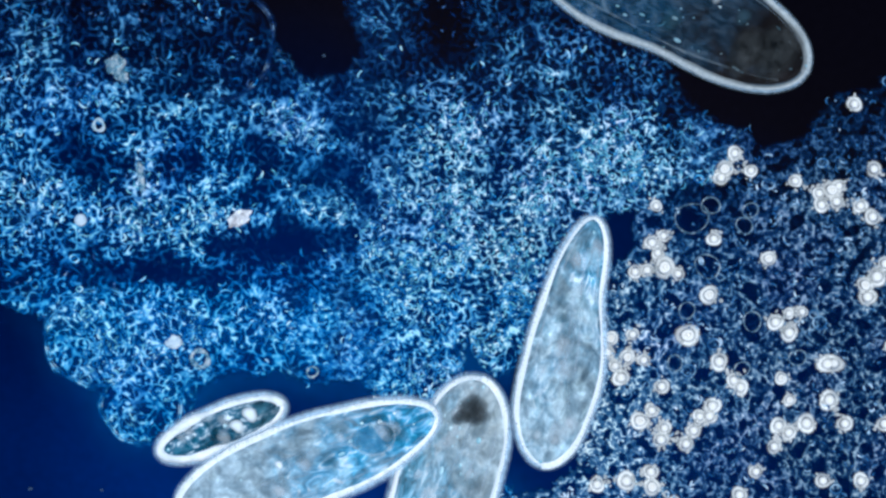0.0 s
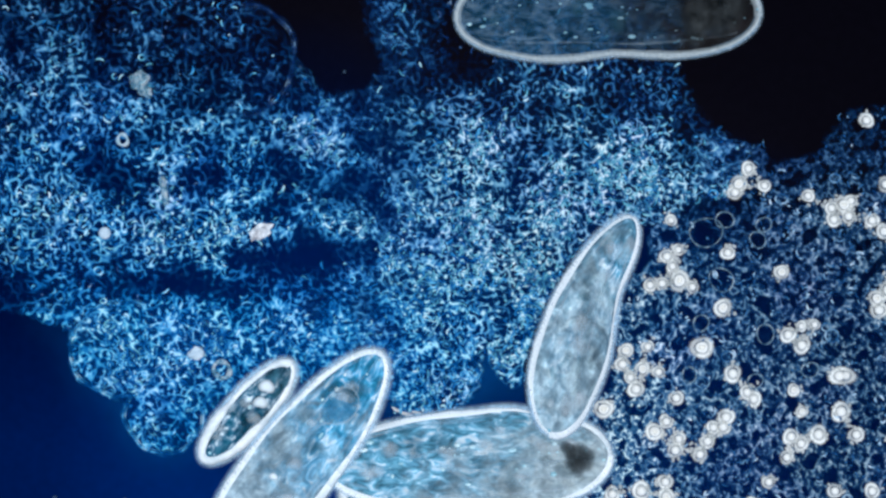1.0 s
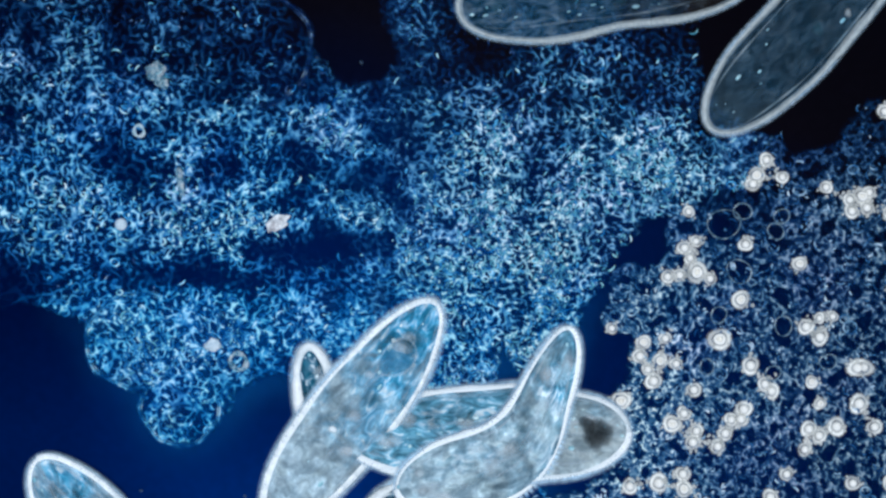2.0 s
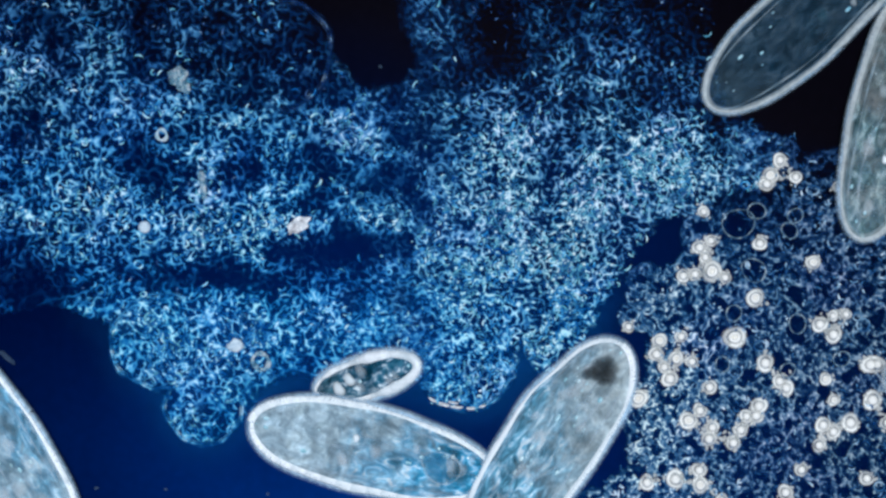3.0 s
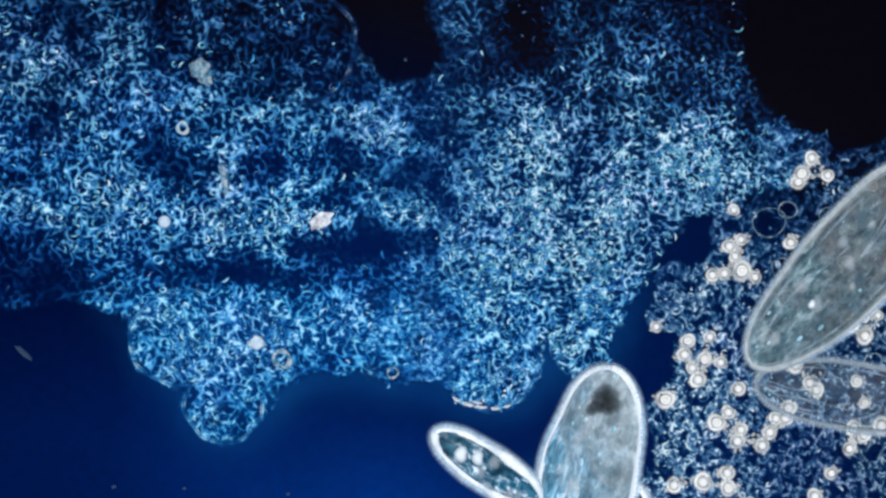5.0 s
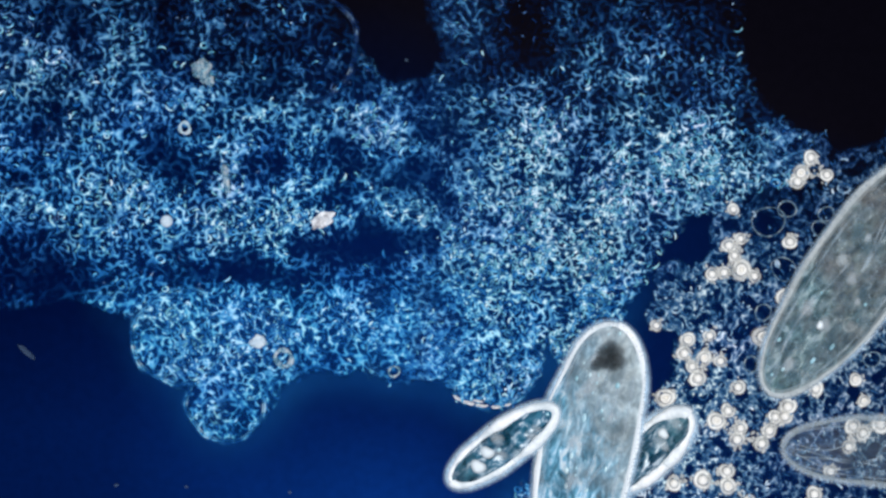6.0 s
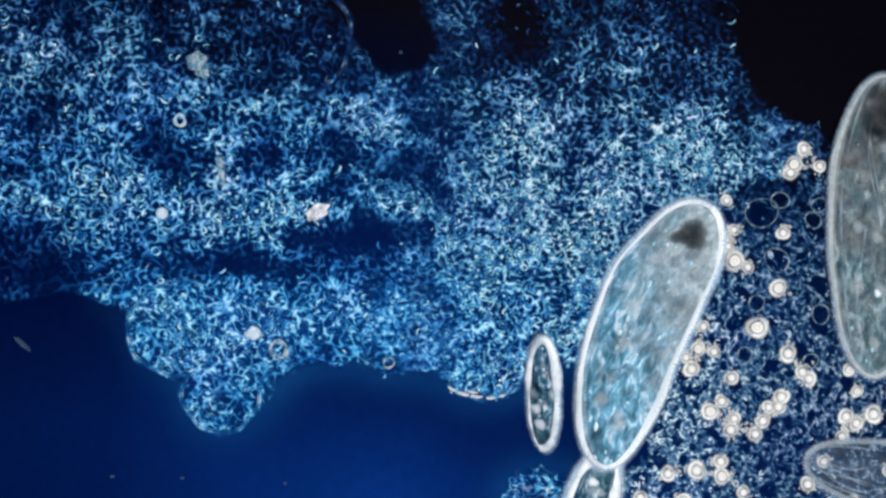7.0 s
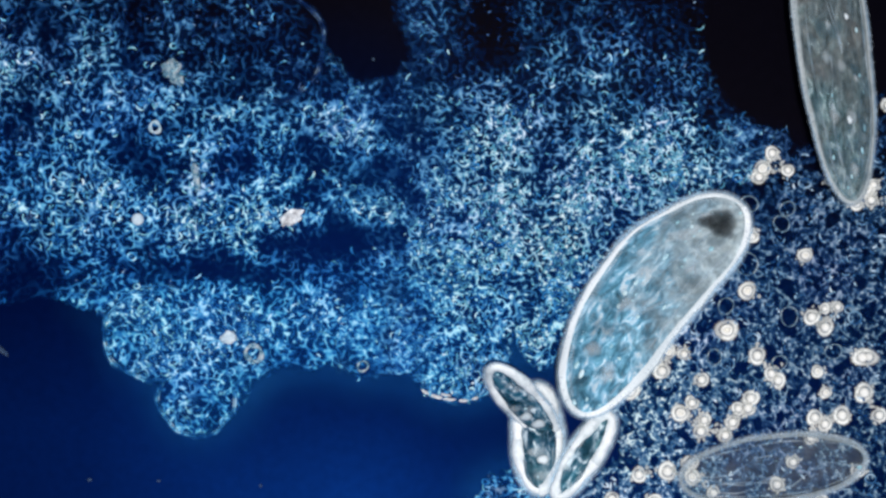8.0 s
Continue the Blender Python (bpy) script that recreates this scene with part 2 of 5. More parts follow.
SKIN = material("vesicle_skin", mottled([(0.36, (0.04, 0.12, 0.22)), (0.5, (0.22, 0.36, 0.46)), (0.64, (0.62, 0.74, 0.80))], 75, 190, 0.4), alpha=0.34, rough=0.6, gloss=0.1)
FLAKE = material("mineral_flake", mottled([(0.34, (0.40, 0.37, 0.38)), (0.48, (0.70, 0.70, 0.70)), (0.64, (0.94, 0.95, 0.95))], 70, 220, 0.35), rough=0.4)
DUST = material("dust", mottled([(0.3, (0.05, 0.11, 0.2)), (0.7, (0.16, 0.24, 0.34))], 40, 200, 0.3), alpha=0.18, rough=0.7)


# ---- mesh helpers ----
def P(x, y):
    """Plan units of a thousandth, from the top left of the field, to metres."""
    return (x - 784) / 1000, (441 - y) / 1000


def mesh_from(name, verts, quads, mat, smooth=True, **stored_values):
    """A mesh from arrays of corners and four-sided faces, with values stored at the corners."""
    me = bpy.data.meshes.new(name)
    verts, quads = np.asarray(verts, np.float32).reshape(-1, 3), np.asarray(quads, np.int32).reshape(-1, 4)
    me.vertices.add(len(verts))
    me.vertices.foreach_set("co", verts.ravel())
    me.loops.add(quads.size)
    me.loops.foreach_set("vertex_index", quads.ravel())
    me.polygons.add(len(quads))
    me.polygons.foreach_set("loop_start", np.arange(0, quads.size, 4, dtype=np.int32))
    me.polygons.foreach_set("use_smooth", np.full(len(quads), smooth))
    me.update(calc_edges=True)
    me.materials.append(mat)
    for key, values in stored_values.items():
        values = np.asarray(values, np.float32)
        wide = values.ndim > 1
        a = me.attributes.new(key, "FLOAT_VECTOR" if wide else "FLOAT", "POINT")
        a.data.foreach_set("vector" if wide else "value", values.ravel())
    return me


def tubes(paths, radii, sides=4, closed=False, flat=1.0):
    """Tubes along many paths at once: paths (n, s, 3), radii (n, s). Returns corners and faces."""
    n, s, _ = paths.shape
    ahead = np.roll(paths, -1, 1) - np.roll(paths, 1, 1) if closed else np.gradient(paths, axis=1)
    ahead /= np.linalg.norm(ahead, axis=2, keepdims=True) + 1e-12
    side = np.cross(ahead, (0, 0, 1.0))
    side /= np.linalg.norm(side, axis=2, keepdims=True) + 1e-12
    up = np.cross(side, ahead)
    a = np.arange(sides) / sides * math.tau
    ring = side[:, :, None] * np.cos(a)[None, None, :, None] + flat * up[:, :, None] * np.sin(a)[None, None, :, None]
    verts = paths[:, :, None] + ring * radii[:, :, None, None]
    i, j, q = np.meshgrid(np.arange(n), np.arange(s if closed else s - 1), np.arange(sides), indexing="ij")
    at = lambda jj, qq: i * s * sides + (jj % s) * sides + qq % sides
    return verts.reshape(-1, 3), np.stack([at(j, q), at(j, q + 1), at(j + 1, q + 1), at(j + 1, q)], -1).reshape(-1, 4)


def joined(pieces):
    verts, quads, base = [], [], 0
    for v, q in pieces:
        verts.append(v)
        quads.append(q + base)
        base += len(v)
    return np.concatenate(verts), np.concatenate(quads)


def ridges(paths, radii, high=0.5, closed=False):
    """Slimy rounded strands that thin out towards both flanks and ends. Returns corners, faces and thickness."""
    n, s, _ = paths.shape
    ahead = np.roll(paths, -1, 1) - np.roll(paths, 1, 1) if closed else np.gradient(paths, axis=1)
    ahead /= np.linalg.norm(ahead, axis=2, keepdims=True) + 1e-12
    side = np.cross(ahead, (0, 0, 1.0))
    side /= np.linalg.norm(side, axis=2, keepdims=True) + 1e-12
    off, arch = np.array([-1, -0.55, 0, 0.55, 1.0]), np.array([0, 0.8, 1, 0.8, 0.0])
    verts = paths[:, :, None] + side[:, :, None] * off[None, None, :, None] * radii[:, :, None, None]
    verts[..., 2] += arch * high * radii[:, :, None]
    end = np.ones(s)
    if not closed:
        end[0] = end[-1] = 0.15
    thick = np.broadcast_to((end[:, None] * np.array([0, 0.7, 1, 0.7, 0.0]))[None], (n, s, 5))
    i, j, q = np.meshgrid(np.arange(n), np.arange(s if closed else s - 1), np.arange(4), indexing="ij")
    at = lambda jj, qq: i * s * 5 + (jj % s) * 5 + qq
    return verts.reshape(-1, 3), np.stack([at(j, q), at(j, q + 1), at(j + 1, q + 1), at(j + 1, q)], -1).reshape(-1, 4), thick.ravel()


def clots(centres, radii, r, high=0.4):
    """Soft-edged, slightly lopsided domes of slime. Returns corners, faces and thickness."""
    n, sides = len(centres), 9
    f = np.array([0.04, 0.4, 0.75, 1.0])
    a = np.arange(sides) / sides * math.tau
    w = 1 + 0.28 * np.cos(2 * a[None] + r.uniform(0, 6, (n, 1))) + 0.12 * np.cos(3 * a[None] + r.uniform(0, 6, (n, 1)))
    rad = np.asarray(radii)[:, None, None] * f[None, :, None] * w[:, None]
    verts = np.stack([rad * np.cos(a), rad * np.sin(a), np.asarray(radii)[:, None, None] * high * np.sqrt(1 - f ** 2)[None, :, None] + 0 * rad], -1) + np.asarray(centres)[:, None, None]
    i, j, q = np.meshgrid(np.arange(n), np.arange(3), np.arange(sides), indexing="ij")
    at = lambda jj, qq: i * 4 * sides + jj * sides + qq % sides
    thick = np.broadcast_to(np.array([1, 0.92, 0.55, 0.0])[None, :, None], (n, 4, sides))
    return verts.reshape(-1, 3), np.stack([at(j, q), at(j + 1, q), at(j + 1, q + 1), at(j, q + 1)], -1).reshape(-1, 4), thick.ravel()


def slime(name, pieces, mat):
    """One mesh of many soft strands and clots."""
    return part(name, joined([p[:2] for p in pieces]), mat, thickness=np.concatenate([p[2] for p in pieces]))


def balls(centres, radii, rings=5, sides=8, flat=1.0, long=1.0):
    """Small round grains, or long ones."""
    n = len(centres)
    f = np.linspace(0.04, math.pi - 0.04, rings)
    verts = np.zeros((n, rings, sides, 3))
    a = np.arange(sides) / sides * math.tau
    verts[..., 0] = np.sin(f)[None, :, None] * np.cos(a)
    verts[..., 1] = np.sin(f)[None, :, None] * np.sin(a)
    verts[..., 2] = np.cos(f)[None, :, None] * flat
    verts[..., 0] *= np.broadcast_to(long, (n,))[:, None, None]
    verts = verts * np.asarray(radii)[:, None, None, None] + np.asarray(centres)[:, None, None, :]
    i, j, q = np.meshgrid(np.arange(n), np.arange(rings - 1), np.arange(sides), indexing="ij")
    at = lambda jj, qq: i * rings * sides + jj * sides + qq % sides
    return verts.reshape(-1, 3), np.stack([at(j, q), at(j + 1, q), at(j + 1, q + 1), at(j, q + 1)], -1).reshape(-1, 4)


def part(name, geometry, mat, parent=None, label="", smooth=True, **stored_values):
    ob = new(name, mesh_from(name, *geometry, mat, smooth, **stored_values))
    ob.parent = parent
    return tagged(ob, label) if label else ob


# ---- the slide ----
def build_slide():
    edge = np.concatenate([-np.geomspace(0.9, 40, 14)[::-1], np.linspace(-0.8, 0.8, 9), np.geomspace(0.9, 40, 14)])
    x, y = np.meshgrid(edge, edge, indexing="ij")
    n = len(edge)
    i, j = np.meshgrid(np.arange(n - 1), np.arange(n - 1), indexing="ij")
    quads = np.stack([i * n + j, (i + 1) * n + j, (i + 1) * n + j + 1, i * n + j + 1], -1)
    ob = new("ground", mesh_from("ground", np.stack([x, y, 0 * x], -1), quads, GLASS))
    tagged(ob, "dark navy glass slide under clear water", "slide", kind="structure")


build_slide()


# ---- the mat: where it lies and how dense it is ----
rng = np.random.default_rng(7)
GX0, GX1, GY0, GY1, STEP = -260.0, 1840.0, -260.0, 1120.0, 4.0
gx, gy = np.meshgrid(np.arange(GX0, GX1, STEP), np.arange(GY0, GY1, STEP), indexing="ij")


def patches(size, seed):
    """Smooth random patches between 0 and 1 over the plan."""
    r = np.random.default_rng(seed)
    grid = r.random((int((GX1 - GX0) / size) + 3, int((GY1 - GY0) / size) + 3))
    u, v = (gx - GX0) / size, (gy - GY0) / size
    i, j = u.astype(int), v.astype(int)
    u, v = u - i, v - j
    u, v = u * u * (3 - 2 * u), v * v * (3 - 2 * v)
    return (grid[i, j] * (1 - u) + grid[i + 1, j] * u) * (1 - v) + (grid[i, j + 1] * (1 - u) + grid[i + 1, j + 1] * u) * v


def inside(outline):
    """1 inside a closed outline, 0 outside."""
    hit = np.zeros(gx.shape, bool)
    wx, wy = gx + 22 * (patches(26, 3) - 0.5), gy + 22 * (patches(26, 4) - 0.5)
    for (x0, y0), (x1, y1) in zip(outline, outline[1:] + outline[:1]):  # even-odd rule
        if y0 != y1:
            hit ^= ((y0 > wy) != (y1 > wy)) & (wx < (x1 - x0) * (wy - y0) / (y1 - y0) + x0)
    rim = np.minimum(np.minimum(gx - GX0, GX1 - gx), np.minimum(gy - GY0, GY1 - gy)) - 60 * patches(60, 5) - 25 * patches(18, 6)
    return hit.astype(float) * np.clip(rim / 40, 0, 1)


def soft(a, n):
    for _ in range(n):
        a = (a + np.roll(a, 1, 0) + np.roll(a, -1, 0) + np.roll(a, 1, 1) + np.roll(a, -1, 1)) / 5
    return a


def spot(x, y, rx, ry, turn=0.0):
    c, s = math.cos(radians(turn)), math.sin(radians(turn))
    u, v = (gx - x) * c - (gy - y) * s, (gx - x) * s + (gy - y) * c
    return np.exp(-((u / rx) ** 2 + (v / ry) ** 2) ** 1.3)


MAT_EDGE = [(-300, -300), (495, -300), (515, 0), (560, 45), (600, 62), (606, 110), (645, 162), (720, 160), (745, 115), (708, 50), (700, -300), (1230, -300),
            (1275, 20), (1262, 120), (1310, 200), (1400, 250), (1370, 320), (1295, 355), (1240, 394), (1158, 404), (1124, 470), (1060, 570), (1032, 650), (960, 692),
            (930, 605), (908, 685), (850, 730), (775, 722), (745, 672), (690, 690), (640, 686), (570, 668), (520, 672), (480, 690), (430, 755), (365, 795),
            (305, 750), (290, 690), (225, 660), (200, 585), (115, 545), (70, 556), (-10, 570), (-300, 560)]
MAT_PATCH = [(850, 905), (885, 862), (930, 846), (985, 856), (1015, 885), (1020, 960), (960, 1010), (870, 990)]
SEDIMENT_EDGE = [(1300, 225), (1400, 240), (1425, 290), (1490, 265), (1540, 200), (1620, 165), (1860, 150), (1860, 1140), (860, 1140),
                 (850, 930), (880, 885), (1010, 880), (1060, 858), (1112, 830), (1106, 770), (1102, 725), (1118, 685), (1152, 678), (1146, 605), (1102, 596), (1098, 560), (1124, 478),
                 (1172, 466), (1206, 456), (1214, 392), (1285, 318)]


# rounded lobes: centre, half widths, turn, and the stretch of their skin in degrees
LOBES = ((288, 612, 84, 84, 0, 60, 300), (368, 728, 70, 64, 0, -10, 230), (832, 655, 80, 74, 0, -40, 215), (500, 105, 92, 95, 0, -90, 90))


def mat_density():
    d = soft(np.maximum(inside(MAT_EDGE) + 0.9 * inside(MAT_PATCH), 0.9 * sum(((gx - x) / rx) ** 2 + ((gy - y) / ry) ** 2 < 1 for x, y, rx, ry, *_ in LOBES[:3])), 3)
    d = d * (0.34 + 1.00 * patches(64, 11)) * (0.28 + 1.45 * patches(30, 12))
    for x, y, rx, ry, turn, much in ((610, 450, 105, 36, 4, 0.97), (400, 482, 70, 30, 0, 0.9), (410, 505, 130, 20, -3, 0.92), (525, 450, 50, 24, 0, 0.7), (330, 372, 40, 26, 0, 0.7), (120, 430, 40, 40, 0, 0.4), (305, 325, 60, 34, 10, 0.8),
                                     (735, 245, 75, 40, 0, 0.85), (262, 50, 42, 90, 0, 0.7), (445, 310, 40, 28, 0, 0.65), (40, 215, 50, 28, 0, 0.65), (470, 140, 80, 70, 0, 0.5), (270, 300, 55, 34, 0, 0.5), (560, 360, 40, 30, 0, 0.5), (520, 110, 85, 85, 0, 0.6), (875, 65, 78, 80, 0, 0.97), (900, 130, 80, 34, 0, 0.6), (70, 65, 45, 40, 0, 0.6), (745, 300, 95, 90, 0, 0.3), (245, 184, 50, 40, 0, 0.3), (735, 110, 42, 45, 0, 0.4), (637, 184, 50, 34, 0, 0.25), (539, 184, 50, 36, 0, 0.18), (931, 110, 50, 40, 0, 0.4),
                                     (833, 184, 50, 40, 0, 0.25), (637, 331, 48, 42, 0, 0.5), (833, 258, 50, 42, 0, 0.38), (539, 479, 50, 34, 0, 0.25), (245, 552, 45, 35, 0, 0.2), (1029, 405, 55, 42, 0, 0.25), (245, 258, 50, 40, 0, 0.2), (441, 258, 50, 40, 0, 0.18), (20, 515, 130, 52, 0, 0.93), (-150, 510, 130, 70, 0, 0.93),
                                     (470, 40, 160, 80, 0, 0.35), (715, 340, 75, 55, 0, 0.6), (1115, 440, 70, 50, 0, 0.5), (1200, 10, 170, 90, 0, 0.6), (560, 300, 90, 40, 0, 0.45), (620, 40, 90, 110, 0, 0.6), (1275, 70, 90, 140, 0, 0.75), (1330, 240, 90, 60, 0, 0.3), (120, 240, 60, 30, 0, 0.35)):
        d *= 1 - much * spot(x, y, rx, ry, turn)
    for x, y, rx, ry, much in ((930, 330, 190, 150, 0.85), (880, 530, 180, 90, 1.0), (1150, 290, 130, 90, 0.62), (1000, 540, 80, 120, 0.6), (410, 620, 100, 60, 1.25), (330, 400, 160, 50, 0.4),
                               (130, 370, 80, 60, 0.4), (45, 130, 50, 40, 0.8), (365, 345, 30, 60, 0.8), (600, 245, 55, 35, 0.7), (180, 350, 50, 60, 0.5), (470, 400, 70, 30, 0.5), (200, 160, 60, 50, 0.4), (620, 610, 130, 60, 0.35), (830, 640, 90, 70, 0.3), (370, 740, 60, 50, 1.5), (265, 615, 70, 55, 1.15), (49, 37, 60, 45, 0.5), (147, 60, 55, 70, 0.35), (343, 75, 48, 75, 0.25), (343, 184, 50, 40, 0.2),
                               (441, 75, 55, 75, 0.5), (539, 110, 45, 40, 0.2), (833, 75, 38, 75, 0.6), (765, 40, 40, 80, 0.4), (1127, 110, 55, 45, 0.35), (343, 405, 50, 40, 0.2), (539, 258, 50, 40, 0.4), (539, 331, 50, 40, 0.4), (343, 476, 45, 22, 0.5), (441, 470, 45, 24, 0.6), (441, 626, 50, 42, 0.3), (637, 626, 55, 45, 0.35), (833, 552, 60, 45, 0.2)):
        d *= 1 + much * spot(x, y, rx, ry)
    return d


def scatter(density, count, r):
    """Random places, more of them where the density is higher."""
    p = density.ravel() ** 1.0
    pick = r.choice(p.size, count, p=p / p.sum())
    return np.stack([gx.ravel()[pick], gy.ravel()[pick]], -1) + r.uniform(-STEP / 2, STEP / 2, (count, 2))


def threads(places, r, base, reach, thick, hole=(4.0, 16.0)):
    """Short curved threads, bent round small gaps as in a net."""
    n = len(places)
    radius = r.uniform(*hole, n)
    start, sweep = r.uniform(0, math.tau, n), r.uniform(*reach, n) / radius
    s = np.linspace(-0.5, 0.5, 5)
    a = start[:, None] + sweep[:, None] * s
    x = places[:, :1] + radius[:, None] * (np.cos(a) - 0.7 * np.cos(start)[:, None])
    y = places[:, 1:] + radius[:, None] * (np.sin(a) - 0.7 * np.sin(start)[:, None])
    z = (base[0] + (base[1] - base[0]) * r.random(n))[:, None] + r.uniform(-3, 3, n)[:, None] * s
    path = np.stack([(x - 784) / 1000, (441 - y) / 1000, z / 1000], -1)
    rad = r.uniform(*thick, n)[:, None] * np.array([0.45, 0.95, 1.1, 0.95, 0.45]) * r.uniform(0.8, 1.2, (n, 5)) / 1000
    return ridges(path, rad)


def rings(places, r, base, size, thick):
    n = len(places)
    a = np.linspace(0, math.tau, 10, endpoint=False)
    rad = r.uniform(*size, n)[:, None]
    squash = r.uniform(0.75, 1.0, n)[:, None]
    x, y = places[:, :1] + rad * np.cos(a), places[:, 1:] + rad * squash * np.sin(a)
    z = (base[0] + (base[1] - base[0]) * r.random(n))[:, None] + 0 * a
    return ridges(np.stack([(x - 784) / 1000, (441 - y) / 1000, z / 1000], -1), r.uniform(*thick, n)[:, None] / 1000 + 0 * a, 0.5, True)


def dots(places, r, base, size):
    c = np.stack([(places[:, 0] - 784) / 1000, (441 - places[:, 1]) / 1000, r.uniform(*base, len(places)) / 1000], -1)
    return clots(c, r.uniform(*size, len(places)) / 1000, r)


FX0, FX1, FY0, FY1, FINE = -130.0, 1730.0, -120.0, 1010.0, 1.8
fx, fy = np.meshgrid(np.arange(FX0, FX1, FINE), np.arange(FY0, FY1, FINE), indexing="ij")


def up(a):
    """A value given over the coarse plan, at the fine plan's corners."""
    u, v = (fx - GX0) / STEP, (fy - GY0) / STEP
    i, j = u.astype(int), v.astype(int)
    u, v = u - i, v - j
    return (a[i, j] * (1 - u) + a[i + 1, j] * u) * (1 - v) + (a[i, j + 1] * (1 - u) + a[i + 1, j + 1] * u) * v


def waves(size, r, spread=0.36):
    """Random waves of one size over the fine plan, with a mean of 0 and a spread of 1."""
    k = np.hypot(np.fft.fftfreq(fx.shape[0], FINE)[:, None], np.fft.rfftfreq(fx.shape[1], FINE)[None])
    w = np.fft.irfft2(np.fft.rfft2(r.normal(size=fx.shape)) * np.exp(-((k * size - 1) / spread) ** 2), fx.shape)
    return w / w.std()


def rise(a, low, high):
    t = np.clip((a - low) / (high - low), 0, 1)
    return t * t * (3 - 2 * t)


def net(r, wide, narrow, grain):
    """Branching threads between 0 and 1: winding lines of two sizes that cross, broken here and there, and clots."""
    free = 1.0
    for size, much in ((wide, 0.85), (narrow, 0.8), (wide * 0.85, 0.6)):
        line = np.exp(-(waves(size, r) / (0.30 + 0.10 * waves(60, r).clip(-1.5, 2))) ** 2)
        free = free * (1 - much * line * np.clip(0.50 + 0.55 * waves(34, r), 0, 1))
    return 1 - free * (1 - 0.7 * rise(waves(grain, r), 0.2, 2.0))


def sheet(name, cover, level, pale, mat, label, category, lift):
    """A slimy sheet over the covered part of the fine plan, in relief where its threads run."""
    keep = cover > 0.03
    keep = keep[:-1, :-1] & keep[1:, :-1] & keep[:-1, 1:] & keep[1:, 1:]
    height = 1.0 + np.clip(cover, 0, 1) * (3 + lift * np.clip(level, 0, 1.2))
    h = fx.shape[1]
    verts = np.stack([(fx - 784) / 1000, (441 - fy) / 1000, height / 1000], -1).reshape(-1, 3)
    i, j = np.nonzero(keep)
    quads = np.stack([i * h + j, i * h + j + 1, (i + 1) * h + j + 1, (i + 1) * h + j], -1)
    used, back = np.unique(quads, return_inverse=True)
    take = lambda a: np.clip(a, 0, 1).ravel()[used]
    ob = new(name, mesh_from(name, verts[used], back.reshape(-1, 4), mat, dimmed_richness=take(level), paleness=take(pale), thickness=take(np.clip(cover, 0, 1) * np.clip(2.3 * level - 0.06, 0, 1))))
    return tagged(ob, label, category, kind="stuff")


def haze(name, cover, dense, mat, label, category):
    """A thin lumpy veil that paints a soft glow round the covered part of the plan."""
    thick = np.clip(2.8 * soft(cover, 150) * (1.05 - soft(cover, 12)), 0, 1)
    keep = thick > 0.02
    keep = keep[:-1, :-1] & keep[1:, :-1] & keep[:-1, 1:] & keep[1:, 1:]
    height = 0.8 + thick * (1.5 + 3 * patches(8, 22))
    h = gx.shape[1]
    verts = np.stack([(gx - 784) / 1000, (441 - gy) / 1000, height / 1000], -1).reshape(-1, 3)
    i, j = np.nonzero(keep)
    quads = np.stack([i * h + j, i * h + j + 1, (i + 1) * h + j + 1, (i + 1) * h + j], -1)
    used, back = np.unique(quads, return_inverse=True)
    ob = new(name, mesh_from(name, verts[used], back.reshape(-1, 4), mat, thickness=(thick * dense).ravel()[used]))
    return tagged(ob, label, category, kind="stuff")


